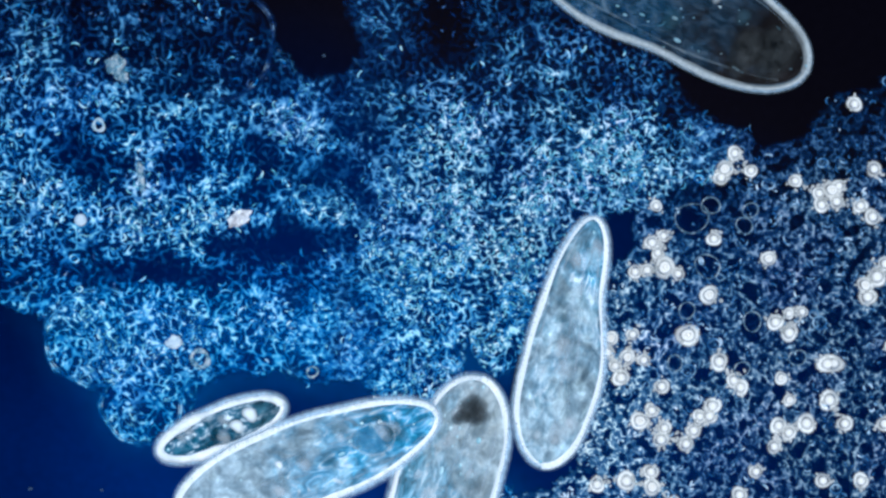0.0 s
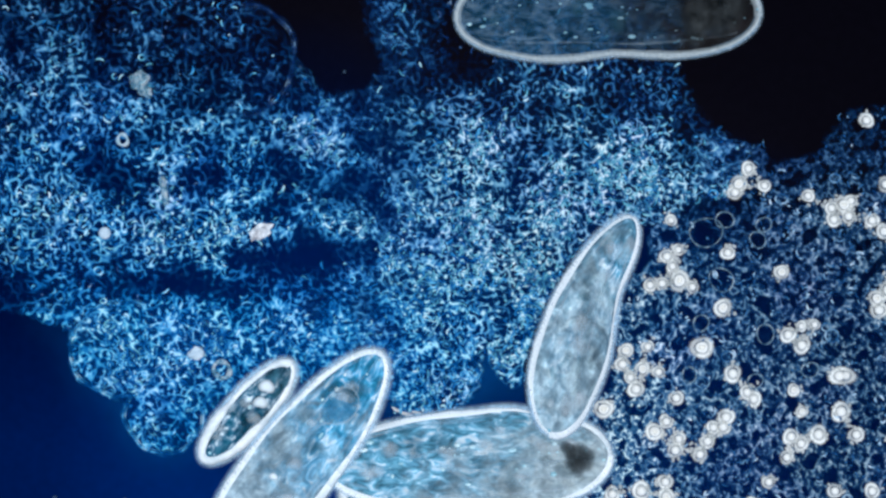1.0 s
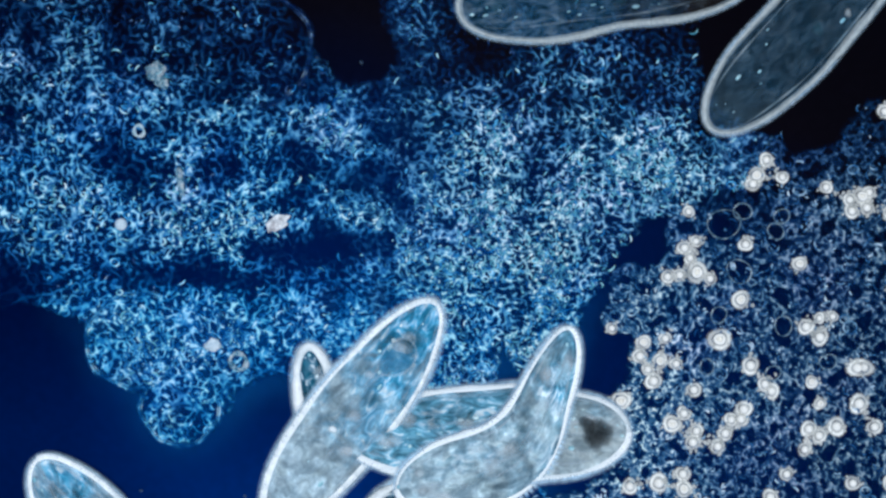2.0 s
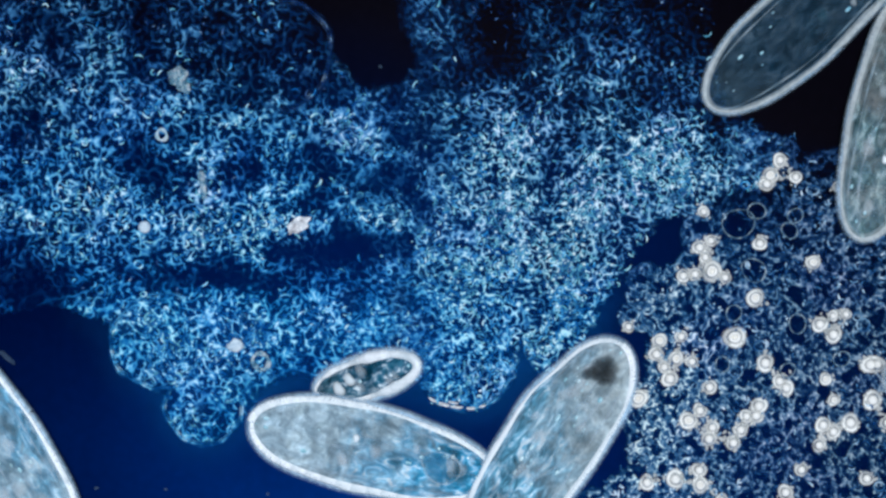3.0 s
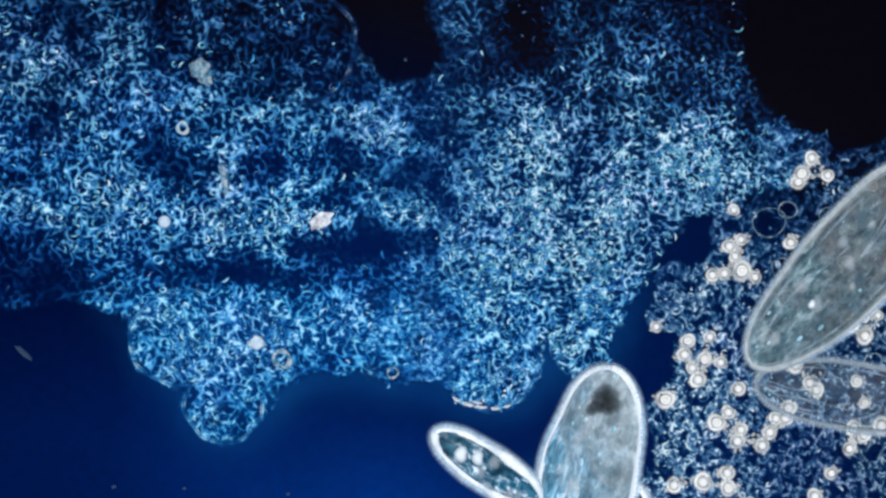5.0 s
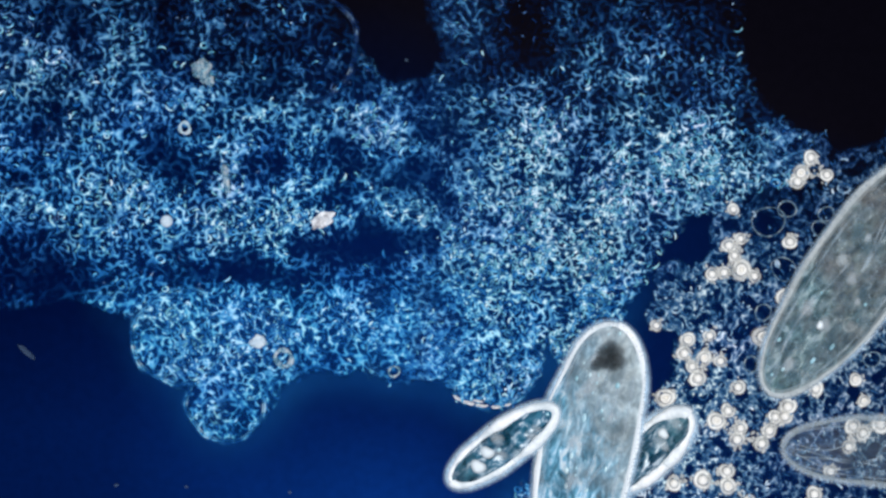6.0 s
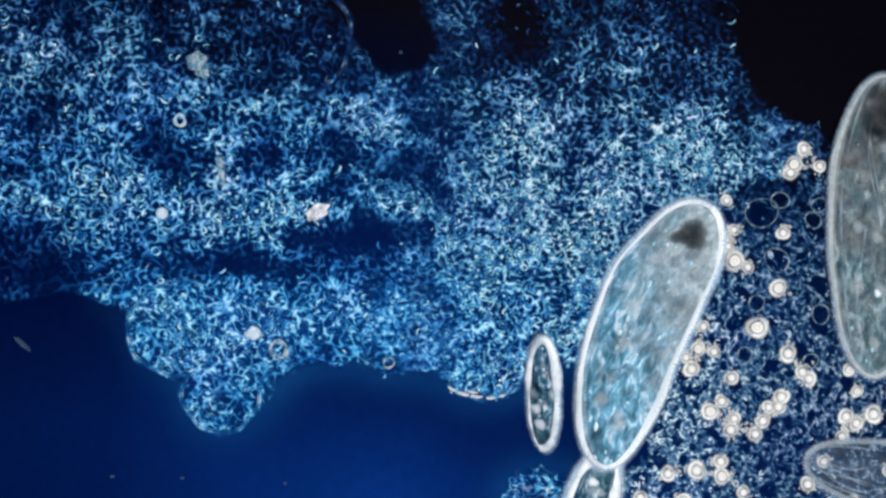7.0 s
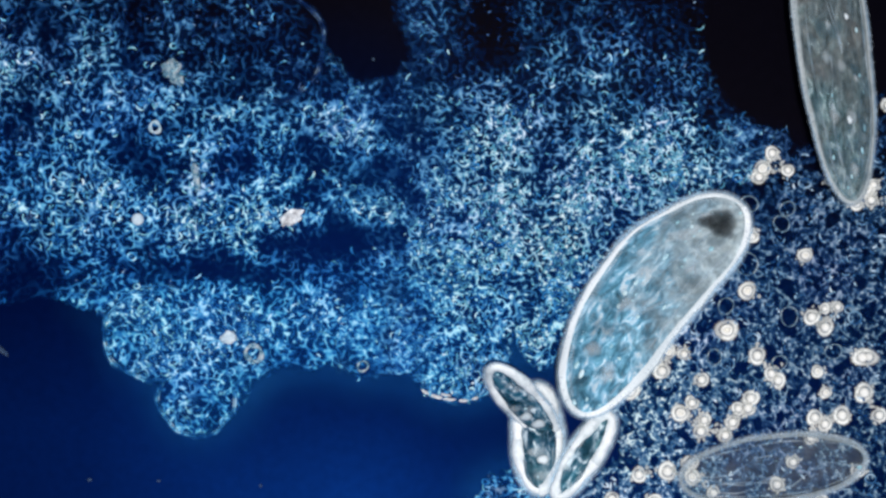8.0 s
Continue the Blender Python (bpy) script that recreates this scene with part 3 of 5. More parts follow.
def build_mat():
    d = mat_density()
    cover = soft(np.maximum(inside(MAT_EDGE) + inside(MAT_PATCH), sum(((gx - x) / rx) ** 2 + ((gy - y) / ry) ** 2 < 1 for x, y, rx, ry, *_ in LOBES[:3])), 2)
    thin = np.maximum(np.clip((260 - gy) / 60, 0, 1), 0.6 * np.clip((gx - 960) / 60, 0, 1) * np.clip((700 - gy) / 60, 0, 1))
    thin = np.maximum(thin, 0.55 * np.clip((gy - 520) / 40, 0, 1))
    cover = cover * (1 - thin) + thin * np.clip(1.9 * soft(cover, 60) - 0.75, 0, 1)
    pale = np.clip((gx - 620) / 380, 0, 1) * np.clip((620 - gy) / 240, 0.25, 1)
    # painted light falloff: dims the mat towards the top of the field
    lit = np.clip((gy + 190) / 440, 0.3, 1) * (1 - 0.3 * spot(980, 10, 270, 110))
    clumps = np.clip((patches(44, 15) - 0.62) * 4, 0, 1)
    pale = np.clip(pale + 0.35 * clumps + 0.12 * spot(360, 650, 110, 80) + 0.5 * spot(50, 140, 80, 90) + 0.45 * spot(365, 345, 35, 65) + 0.45 * spot(600, 250, 55, 35) + 0.35 * spot(170, 360, 60, 60) + 0.75 * np.clip(1.1 - gy / 260, 0, 1) + 0.24 * np.clip((530 - gy) / 80, 0, 1), 0, 1) * (1 - 0.6 * spot(930, 920, 120, 90))
    r = np.random.default_rng(41)
    fine, cov = up(soft(np.clip((gx - 560) / 300, 0, 1), 8)), np.clip(up(cover) * 1.6 - 0.1 + (0.25 + 0.3 * up(thin) * (1 - up(cover))) * waves(16, r) * up(cover) ** 0.6, 0, 1)
    threads_ = net(r, 41, 29, 15) * (1 - fine) + net(r, 36, 25, 14) * fine
    full = up(np.clip((gy - 500) / 60, 0, 1) * np.clip((900 - gx) / 200, 0, 1))
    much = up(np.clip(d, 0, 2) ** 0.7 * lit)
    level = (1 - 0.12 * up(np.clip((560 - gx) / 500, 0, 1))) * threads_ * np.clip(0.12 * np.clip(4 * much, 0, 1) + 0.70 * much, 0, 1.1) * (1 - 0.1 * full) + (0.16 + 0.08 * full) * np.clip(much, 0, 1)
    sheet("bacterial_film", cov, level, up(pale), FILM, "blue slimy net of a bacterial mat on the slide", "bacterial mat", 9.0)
    # the soft glow below the mat, put into a coloured veil
    haze("mat_glow", cover, 0.32 * np.clip((gy - 480) / 120, 0, 1) * np.clip(1.5 - (gx - 700) / 500, 0, 1) * np.clip((gx - 100) / 250, 0, 1), HAZE, "thin blue veil painted as the glow round the mat's rim", "slime")
    # bright threads grow fewer upwards, with the same painted dimming
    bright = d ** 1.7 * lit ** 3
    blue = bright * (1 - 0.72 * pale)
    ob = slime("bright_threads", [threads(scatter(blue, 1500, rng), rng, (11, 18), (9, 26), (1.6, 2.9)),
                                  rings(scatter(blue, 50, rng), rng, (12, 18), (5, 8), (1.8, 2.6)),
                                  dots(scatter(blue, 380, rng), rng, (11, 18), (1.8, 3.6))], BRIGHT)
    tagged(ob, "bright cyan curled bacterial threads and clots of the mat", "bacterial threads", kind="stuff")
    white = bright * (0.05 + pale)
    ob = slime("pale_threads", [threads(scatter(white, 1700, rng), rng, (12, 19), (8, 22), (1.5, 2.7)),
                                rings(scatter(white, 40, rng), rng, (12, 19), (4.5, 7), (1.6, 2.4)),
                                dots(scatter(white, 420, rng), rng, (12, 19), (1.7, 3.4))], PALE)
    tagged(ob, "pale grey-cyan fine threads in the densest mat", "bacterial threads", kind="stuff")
    # darkened threads take over where the painted light is low
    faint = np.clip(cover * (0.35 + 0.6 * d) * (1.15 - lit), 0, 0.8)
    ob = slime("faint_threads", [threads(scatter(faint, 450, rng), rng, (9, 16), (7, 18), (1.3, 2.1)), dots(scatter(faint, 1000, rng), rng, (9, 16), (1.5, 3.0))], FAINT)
    tagged(ob, "faint lavender-grey threads darkened for the dim top of the mat", "bacterial threads", kind="stuff")


# dark round vesicles in the sediment: centre and radius
VESICLES = ((1308, 402, 27), (1340, 380, 15), (1335, 484, 21), (1408, 388, 13), (1398, 414, 14), (1300, 560, 14), (1412, 578, 16), (1395, 660, 13), (1280, 650, 13), (1490, 640, 14))


def build_sediment():
    cover = soft(inside(SEDIMENT_EDGE), 3)
    # sediment darkened upwards, to paint in the field's falling light
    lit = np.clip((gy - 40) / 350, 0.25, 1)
    thick = 0.72 + 0.30 * spot(1190, 660, 90, 170) - 0.3 * spot(1322, 370, 62, 75) + 0.30 * spot(1150, 830, 110, 120) + 0.12 * spot(1400, 700, 120, 90)
    r = np.random.default_rng(43)
    cov = np.clip(up(cover) * 1.6 - 0.1 + 0.3 * waves(18, r) * up(cover), 0, 1)
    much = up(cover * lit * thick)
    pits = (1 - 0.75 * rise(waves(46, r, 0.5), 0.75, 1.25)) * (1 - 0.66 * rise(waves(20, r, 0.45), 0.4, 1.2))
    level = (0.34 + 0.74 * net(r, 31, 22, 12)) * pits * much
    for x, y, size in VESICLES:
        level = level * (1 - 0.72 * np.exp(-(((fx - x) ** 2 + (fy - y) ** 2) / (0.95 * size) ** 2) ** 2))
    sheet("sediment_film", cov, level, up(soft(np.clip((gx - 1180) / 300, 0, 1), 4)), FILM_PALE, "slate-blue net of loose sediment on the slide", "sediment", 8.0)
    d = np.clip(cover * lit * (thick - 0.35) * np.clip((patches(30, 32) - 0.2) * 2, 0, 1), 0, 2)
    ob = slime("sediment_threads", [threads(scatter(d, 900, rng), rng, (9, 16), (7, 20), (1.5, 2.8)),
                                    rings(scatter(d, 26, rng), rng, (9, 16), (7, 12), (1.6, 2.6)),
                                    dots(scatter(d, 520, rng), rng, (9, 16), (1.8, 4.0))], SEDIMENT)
    tagged(ob, "grey-blue meshwork of loose threads and granules", "sediment threads", kind="stuff")


build_mat()
build_sediment()


# ---- lobes of the mat with a rounded skin ----
def lobe(x, y, rx, ry, turn, a0, a1):
    """The thin bright skin round a lobe of the mat, uneven and beaded here and there."""
    a = np.radians(np.linspace(a0, a1, 70))
    w = 1 + 0.03 * np.sin(3 * a + x) + 0.02 * np.sin(7 * a + y)
    c, s = math.cos(radians(turn)), math.sin(radians(turn))
    px, py = rx * w * np.cos(a), ry * w * np.sin(a)
    spots = np.stack([x + px * c - py * s, y + px * s + py * c], -1)
    strands = []
    for off, wide, z in ((0.0, 2.6, 15), (-4.0, 2.0, 14), (2.5, 5.0, 9)):
        q = 1 + off / rx
        path = np.stack([(x + (spots[:, 0] - x) * q - 784) / 1000, (441 - y - (spots[:, 1] - y) * q) / 1000, np.full(70, z / 1000)], -1)[None]
        v, f, thick = ridges(path, (wide * (0.8 + 0.4 * np.sin(5 * a + off) * np.sin(11 * a)) / 1000)[None])
        strands.append((v, f, thick * (0.62, 0.42, 0.28)[len(strands)]))
    beads = spots[::3] + rng.normal(0, 2.0, (len(spots[::3]), 2))
    # the topmost lobe gets the darkened colours of the dim field
    ob = slime("lobe_skin", strands + [dots(beads, rng, (13, 18), (1.2, 2.2))], FAINT if y < 200 else BRIGHT)
    tagged(ob, "thin pale blue skin round a rounded mat lobe", "lobe skin", group="lobes of the mat", kind="stuff")


for row in LOBES:
    lobe(*row)


# ---- spores ----
def spore(x, y, r, kind):
    """A refractile spore: bright core, dark gap and bright outer ring, lying in the sediment."""
    root = new("spore")
    root.location = (*P(x, y), 0.019)
    a = np.linspace(0, math.tau, 14, endpoint=False)
    k = 0.88 * r / 1000 * (0.92 + 0.2 * (math.sin(x * 12.9 + y * 78.2) * 43.7 % 1))
    ringed = 0.55 + 0.45 * (math.sin(x * 39.3 + y * 11.1) * 91.7 % 1)
    wob = 1 + 0.07 * np.sin(a * 2 + x) + 0.05 * np.sin(a * 3 + y)

    def ring(radius, thick, z):
        p = np.stack([radius * wob * np.cos(a), radius * wob * np.sin(a), 0 * a + z], -1)[None]
        return tubes(p, np.full((1, 14), thick), 6, True)
    if kind == 1:
        part("core", joined([ring(0.50 * k, 0.24 * k, 0.002), balls(np.array([(0, 0, -0.003)]), [0.40 * k], 6, 12)]), SPORE, root)
    else:
        part("core", balls(np.array([(0, 0, 0.0)]), [0.68 * k], 7, 14, 0.5), SPORE, root)
    if kind == 2:
        part("core", balls(np.array([(0.95 * k, 0.1 * k, 0.0)]), [0.60 * k], 7, 14, 0.8), SPORE, root)
    shift = 0.45 * k if kind == 2 else 0.0
    steps = np.array([0.58, 0.72, 0.82, 0.92, 1.15, 1.30, 1.50])
    dense = np.array([0.70, 0.40, 0.50, 0.95, 0.85, 0.30, 0.0])
    uneven = 1 + 0.34 * np.sin(a + 1.3 * x) + 0.16 * np.sin(3 * a + 0.7 * y)
    wide = 1.4 if kind == 2 else 1.0
    g = np.stack([shift + wide * k * steps[:, None] * wob * np.cos(a), k * steps[:, None] * wob * np.sin(a), -0.003 - 0.002 * (steps[:, None] - 0.8) + 0 * a], -1)
    i, j = np.meshgrid(np.arange(6), np.arange(14), indexing="ij")
    q = np.stack([i * 14 + j, (i + 1) * 14 + j, (i + 1) * 14 + (j + 1) % 14, i * 14 + (j + 1) % 14], -1).reshape(-1, 4)
    part("halo_ring", (g.reshape(-1, 3), q), HALO, root, "pale outer ring", thickness=(ringed * dense[:, None] * uneven).clip(0, 1).ravel())
    label = ("small round cream-white refractile spore with a pale ring", "cream-white spore with a dark hollow centre and ring", "pair of joined cream-white spores in the sediment")[kind]
    tagged(root, label, "spore", group="spores in the sediment")


CLUMPS = [
    [(1260, 432, 10, 0), (1240, 444, 11, 0), (1250, 461, 10, 0), (1211, 494, 10, 0), (1232, 491, 11, 0), (1262, 486, 15, 1), (1285, 497, 11, 0), (1346, 437, 11, 0)],
    [(1338, 533, 15, 1), (1302, 602, 16, 1), (1208, 601, 10, 0), (1199, 640, 13, 1), (1227, 645, 10, 0), (1188, 675, 12, 0), (1258, 690, 12, 0), (1356, 647, 14, 0),
     (1381, 679, 12, 0), (1393, 691, 12, 0), (1462, 675, 10, 1), (1477, 712, 9, 1), (1541, 650, 14, 2), (1545, 712, 14, 0), (1572, 752, 12, 0)],
    [(1452, 579, 12, 0), (1475, 564, 9, 0), (1498, 561, 9, 0), (1476, 597, 13, 0), (1241, 731, 11, 0), (1221, 749, 15, 1), (1263, 761, 11, 0), (1257, 781, 12, 0),
     (1345, 723, 12, 0), (1323, 741, 11, 0), (1340, 740, 11, 0), (1313, 765, 11, 0), (1300, 788, 12, 0), (1458, 756, 12, 0), (1476, 768, 11, 0), (1506, 752, 13, 0), (1451, 792, 11, 0)],
    [(1381, 290, 11, 0), (1364, 317, 14, 1), (1358, 332, 11, 0), (1409, 320, 10, 0), (1247, 381, 9, 0), (1485, 337, 11, 0), (1530, 378, 12, 0), (1548, 352, 13, 1), (1526, 358, 11, 0),
     (1115, 584, 10, 0), (1132, 710, 14, 1), (1170, 608, 11, 1), (1164, 632, 11, 0), (1178, 655, 9, 0)],
    [(1148, 858, 12, 0), (1198, 852, 13, 0), (1240, 836, 12, 0), (1242, 862, 13, 1), (1100, 900, 11, 0), (1175, 905, 12, 0), (1220, 925, 11, 0), (1392, 875, 12, 0), (1470, 905, 12, 0),
     (1330, 930, 12, 0), (1420, 835, 11, 0), (1535, 850, 12, 0), (1280, 890, 10, 0)],
    [(1586, 205, 11, 0), (1620, 316, 12, 0), (1556, 372, 12, 0), (1597, 379, 11, 0), (1618, 398, 13, 0), (1560, 345, 11, 0), (1626, 500, 14, 0), (1610, 535, 13, 0), (1606, 515, 12, 1),
     (1640, 478, 12, 0), (1640, 752, 13, 0), (1655, 620, 12, 0), (1600, 850, 12, 0), (1440, 470, 11, 1), (1690, 690, 12, 0)],
]
for clump in CLUMPS:
    for row in clump:
        spore(*row)


def crumbs(clump):
    """Cream slime and fine grains that glue neighbouring spores together."""
    spots = []
    for m, (x, y, r, _) in enumerate(clump):
        spots += [(x + 1.15 * r * math.cos(t), y + 1.15 * r * math.sin(t)) for t in rng.uniform(0, math.tau, 5)]
        for x1, y1, r1, _ in clump[m + 1:]:
            if math.hypot(x1 - x, y1 - y) < 2.1 * (r + r1):
                spots += [(x + (x1 - x) * t, y + (y1 - y) * t) for t in rng.uniform(0.25, 0.75, 7)]
    spots = np.array(spots) + rng.normal(0, 3.0, (len(spots), 2))
    ob = slime("spore_slime", [dots(spots, rng, (12, 17), (2.2, 5.0))], CREAM)
    tagged(ob, "cream slime and grains between clumped spores", "spore slime", kind="stuff")


for clump in CLUMPS:
    crumbs(clump)


# ---- cysts, ring shells and flakes in the mat ----
def cyst(x, y, r, label, mat):
    ob = part("cyst", balls(np.array([(0, 0, 0.0)]), [r / 1000], 9, 18, 0.7), mat)
    ob.location = (*P(x, y), 0.022)
    tagged(ob, label, "cyst")


def ring_shell(x, y, r, thick, label, mat=SHELL):
    a = np.linspace(0, math.tau, 24, endpoint=False)
    w = 1 + 0.08 * np.sin(2 * a + x) + 0.03 * np.sin(3 * a + y)
    p = np.stack([r * w * np.cos(a), r * w * np.sin(a), 0 * a], -1)[None] / 1000
    ob = part("ring_shell", tubes(p, thick / 1000 * (1 + 0.3 * np.sin(3 * a + x))[None], 6, True, 0.5), mat)
    ob.location = (*P(x, y), 0.022)
    tagged(ob, label, "ring shell", group="ring shells in the mat")


def flake(x, y, w, h, turn, label, mat):
    """An angular, slightly layered splinter."""
    bm = bmesh.new()
    bmesh.ops.create_icosphere(bm, subdivisions=3, radius=1)
    for v in bm.verts:
        n = noise.noise(v.co * 1.7 + Vector((x, y, 0)) * 0.37)
        v.co *= 1 + 0.5 * n + 0.25 * noise.noise(v.co * 4.1 + Vector((y, x, 0)) * 0.21)
        v.co = Vector((v.co.x * w / 2000, v.co.y * h / 2000, v.co.z * min(w, h) / 3500))
    me = bpy.data.meshes.new("flake")
    for face in bm.faces:
        face.smooth = mat is not FLAKE
    bm.to_mesh(me)
    bm.free()
    me.materials.append(mat)
    ob = new("flake", me)
    ob.matrix_world = pose(*P(x, y), 0.006 if mat is DUST else 0.02, 0, 0, turn)
    tagged(ob, label, "flake")


cyst(263, 410, 11, "round pale cyst resting on the blue mat", PEARL)
ring_shell(293, 248, 9, 3.2, "white ring-shaped shell lying on the mat")
ring_shell(468, 646, 14, 4.4, "broad pale ring shell with an open centre", CYST)
ring_shell(660, 668, 9, 2.2, "small ring shell at the mat's edge", CYST)
for x, y, r in VESICLES:
    ring_shell(x, y, r, 1.7, "faint thin-skinned dark vesicle in the sediment", SKIN)
flake(534, 406, 40, 24, 30, "white and rust-tinted mineral flake on the mat", FLAKE)
flake(321, 145, 34, 36, 20, "large pale blue clump half sunk in the mat", CYST)
flake(331, 164, 20, 26, 60, "small pale blue clump beside a larger one", CYST)
flake(424, 618, 28, 22, 10, "pale blue-white clot on the mat lobe", PEARL)
for x, y, w, h, turn in ((770, 713, 14, 5, -28), (790, 721, 19, 6, -16), (813, 726, 20, 5, -5), (838, 728, 15, 5, 4), (858, 724, 12, 4, 14), (806, 718, 18, 4, -8)):
    flake(x, y, w, h, turn, "white crumbly mineral splinter along a lobe's rim", FLAKE)
flake(365, 335, 12, 52, 8, "dull blue-grey streak of debris in the mat", CYST)
for x, y, w, h, turn in ((20, 640, 34, 9, -40), (677, 126, 6, 6, 0), (600, 118, 5, 5, 0), (300, 872, 7, 5, 0), (480, 880, 6, 6, 0), (178, 870, 8, 6, 20)):
    flake(x, y, w, h, turn, "faint grey-blue speck of dust in open water", DUST)


# ---- swimming ciliates ----
animals, sections = {}, {}


def half_width(u, width, taper, blunt):
    """Half the body's breadth at u, from -1 at the tail to 1 at the head."""
    return width / 2 * np.clip(1 - np.abs(u) ** blunt, 0, 1) ** 0.5 * (1 - taper * u)


def ciliate(key, name, length, width, matter, label, taper=0.12, blunt=2.3, rim=7.4, count=16, grains=120, nucleus=(), vacuoles=(), clear=(), seed=1, skin=None, notch=0.0, blotted=1.0, folded=4, groove=(0.1, 0.28), tucked=0.0, dent=0.0):
    """A ciliate in short rigid sections, each with plasm, pellicle and cilia, so that the body can bend."""
    r = np.random.default_rng(seed)
    root = new(name)
    root.empty_display_size = 0.05
    mm, cuts = 0.001, np.linspace(-1, 1, count + 1)
    made = []
    high = min(0.016, width * mm * 0.15)
    skin = skin or RIM
    blots = [(r.uniform(-0.85, 0.8), r.uniform(-0.6, 0.6), min(width * 0.17, r.uniform(7, 22)), r.random() < 0.45) for _ in range(int(blotted * length / 20))]

    folds = [(0.84, 0.03, 5, seed, -0.9, 0.9), (-0.84, 0.03, 6, seed * 2, -0.9, 0.9)]
    for _ in range(int(folded)):
        start_ = r.uniform(-0.8, 0.3)
        folds.append((r.uniform(-0.5, 0.5), r.uniform(0.1, 0.35), r.uniform(2, 7), r.uniform(0, 6), start_, start_ + r.uniform(0.4, 1.1)))

    def flank(u, sign, less):
        """Half the breadth on one flank; the notch is the mouth groove on one side."""
        w = half_width(u, width - less, taper, blunt) * (1 + 0.022 * np.sin(u * 4.3 + seed * 1.7 + sign) + 0.012 * np.sin(u * 10 + seed * 2.9 + sign * 2))
        return sign * w * (1 - (notch if sign < 0 else 0) * np.exp(-((u - groove[0]) / groove[1]) ** 2) - (dent if sign > 0 else 0) * np.exp(-((u - 0.60) / 0.17) ** 2))

    def soft_spot(name_, u, v, wide, mat, section, mid, note, power, long, lift=0.003):
        """A rounded body in the plasm that thins out towards its edge."""
        a, f = np.linspace(0, math.tau, 24, endpoint=False), np.linspace(0.02, 1, 8)
        w = 1 + 0.14 * np.sin(2 * a + seed) + 0.08 * np.sin(3 * a)
        cx, cy = (u * length / 2 - mid) * mm, half_width(np.array(u), width, taper, blunt) * v * mm
        g = np.stack([cx + wide * mm * f[:, None] * w * np.cos(a), cy + long * wide * mm * f[:, None] * w * np.sin(a), high + lift - 0.002 * f[:, None] ** 2 + 0 * a], -1)
        i, j = np.meshgrid(np.arange(7), np.arange(24), indexing="ij")
        q = np.stack([i * 24 + j, (i + 1) * 24 + j, (i + 1) * 24 + (j + 1) % 24, i * 24 + (j + 1) % 24], -1).reshape(-1, 4)
        part(name_, (g.reshape(-1, 3), q), mat, section, note, thickness=np.repeat(0.92 * (1 - f ** power), 24))
    for n in range(count):
        u0, u1 = cuts[n], cuts[n + 1]
        mid = (u0 + u1) / 2 * length / 2
        us = np.linspace(u0, u1, 5)
        if n == 0:
            us = u0 + (u1 - u0) * np.linspace(0, 1, 12 if count > 2 else 34) ** 2
        if n == count - 1:
            us = u1 - (u1 - u0) * np.linspace(1, 0, 12 if count > 2 else 34) ** 2
        tuck = np.ones(len(us))
        if tucked:
            low_end, top_end = [u0 - tucked] * (n > 0), [u1 + tucked] * (n < count - 1)
            tuck = np.array([0.95] * len(low_end) + [1.0] * len(us) + [0.95] * len(top_end))
            us = np.array(low_end + list(us) + top_end)
        x = us * length / 2 - mid
        v = np.linspace(-1, 1, 13)
        arch = np.sqrt(np.clip(1 - v ** 2, 0, 1))
        left, right = flank(us, 1, rim), flank(us, -1, rim)
        thick = tuck * high / mm * np.clip(left / (width / 2), 0, 1) ** 0.6
        across = (left + right)[:, None] / 2 + (left - right)[:, None] / 2 * v
        shells = []
        for sign in (1, -1):
            g = np.stack([x[:, None] + 0 * v, across, sign * thick[:, None] * arch], -1) * mm
            i, j = np.meshgrid(np.arange(len(us) - 1), np.arange(12), indexing="ij")
            q = np.stack([i * 13 + j, (i + 1) * 13 + j, (i + 1) * 13 + j + 1, i * 13 + j + 1], -1).reshape(-1, 4)
            shells.append((g.reshape(-1, 3), q if sign > 0 else q[:, ::-1]))
        shell = joined(shells)
        section = part("body_section", shell, matter, root, body=shell[0] + np.array([mid * mm, 0, 0]))
        made.append((section, mid * mm))
        section.location.x = mid * mm
        # the pellicle, whitened to paint in the phase halo: a bright rim along both flanks, closed round the ends
        lines = []
        reach = 0.008
        for sign in (1, -1):
            f = np.concatenate([[u0 - reach], np.linspace(u0, u1, 6), [u1 + reach]])
            if n == 0:
                f = np.append(-1 + (u1 + 1) * np.linspace(0, 1, 22 if count > 2 else 60) ** 2, u1 + reach)
            if n == count - 1:
                f = np.append(u0 - reach, 1 - (1 - u0) * np.linspace(1, 0, 22 if count > 2 else 60) ** 2)
            wob = 1 + 0.006 * np.sin(f * 19 + seed) + 0.005 * np.sin(f * 41 + 2 * seed)
            lines.append((sign, f, np.stack([f * length / 2 - mid, flank(f, sign, rim * 1.4) * wob, 0 * f], -1) * mm))
        if n == 0:
            lines = [(0, np.concatenate([lines[1][1][::-1], lines[0][1][1:]]), np.concatenate([lines[1][2][::-1], lines[0][2][1:]]))]
        elif n == count - 1:
            lines = [(0, np.concatenate([lines[0][1], lines[1][1][::-1][1:]]), np.concatenate([lines[0][2], lines[1][2][::-1][1:]]))]
        hairs, skirts, fades = [], [], []
        for sign, f, line in lines:
            side = np.where(line[:, 1] >= 0, 1.0, -1.0)
            bead = 1.05 * rim * mm * (1 + 0.26 * np.sin(f * 3.1 + side * seed) + 0.16 * np.sin(f * 8 + seed * 2.3 + side) + 0.05 * np.sin(f * 23 + seed * 1.3 + side))
            bead = np.where((f < u0 - 1e-6) | (f > u1 + 1e-6), 0.86, 1.0) * bead
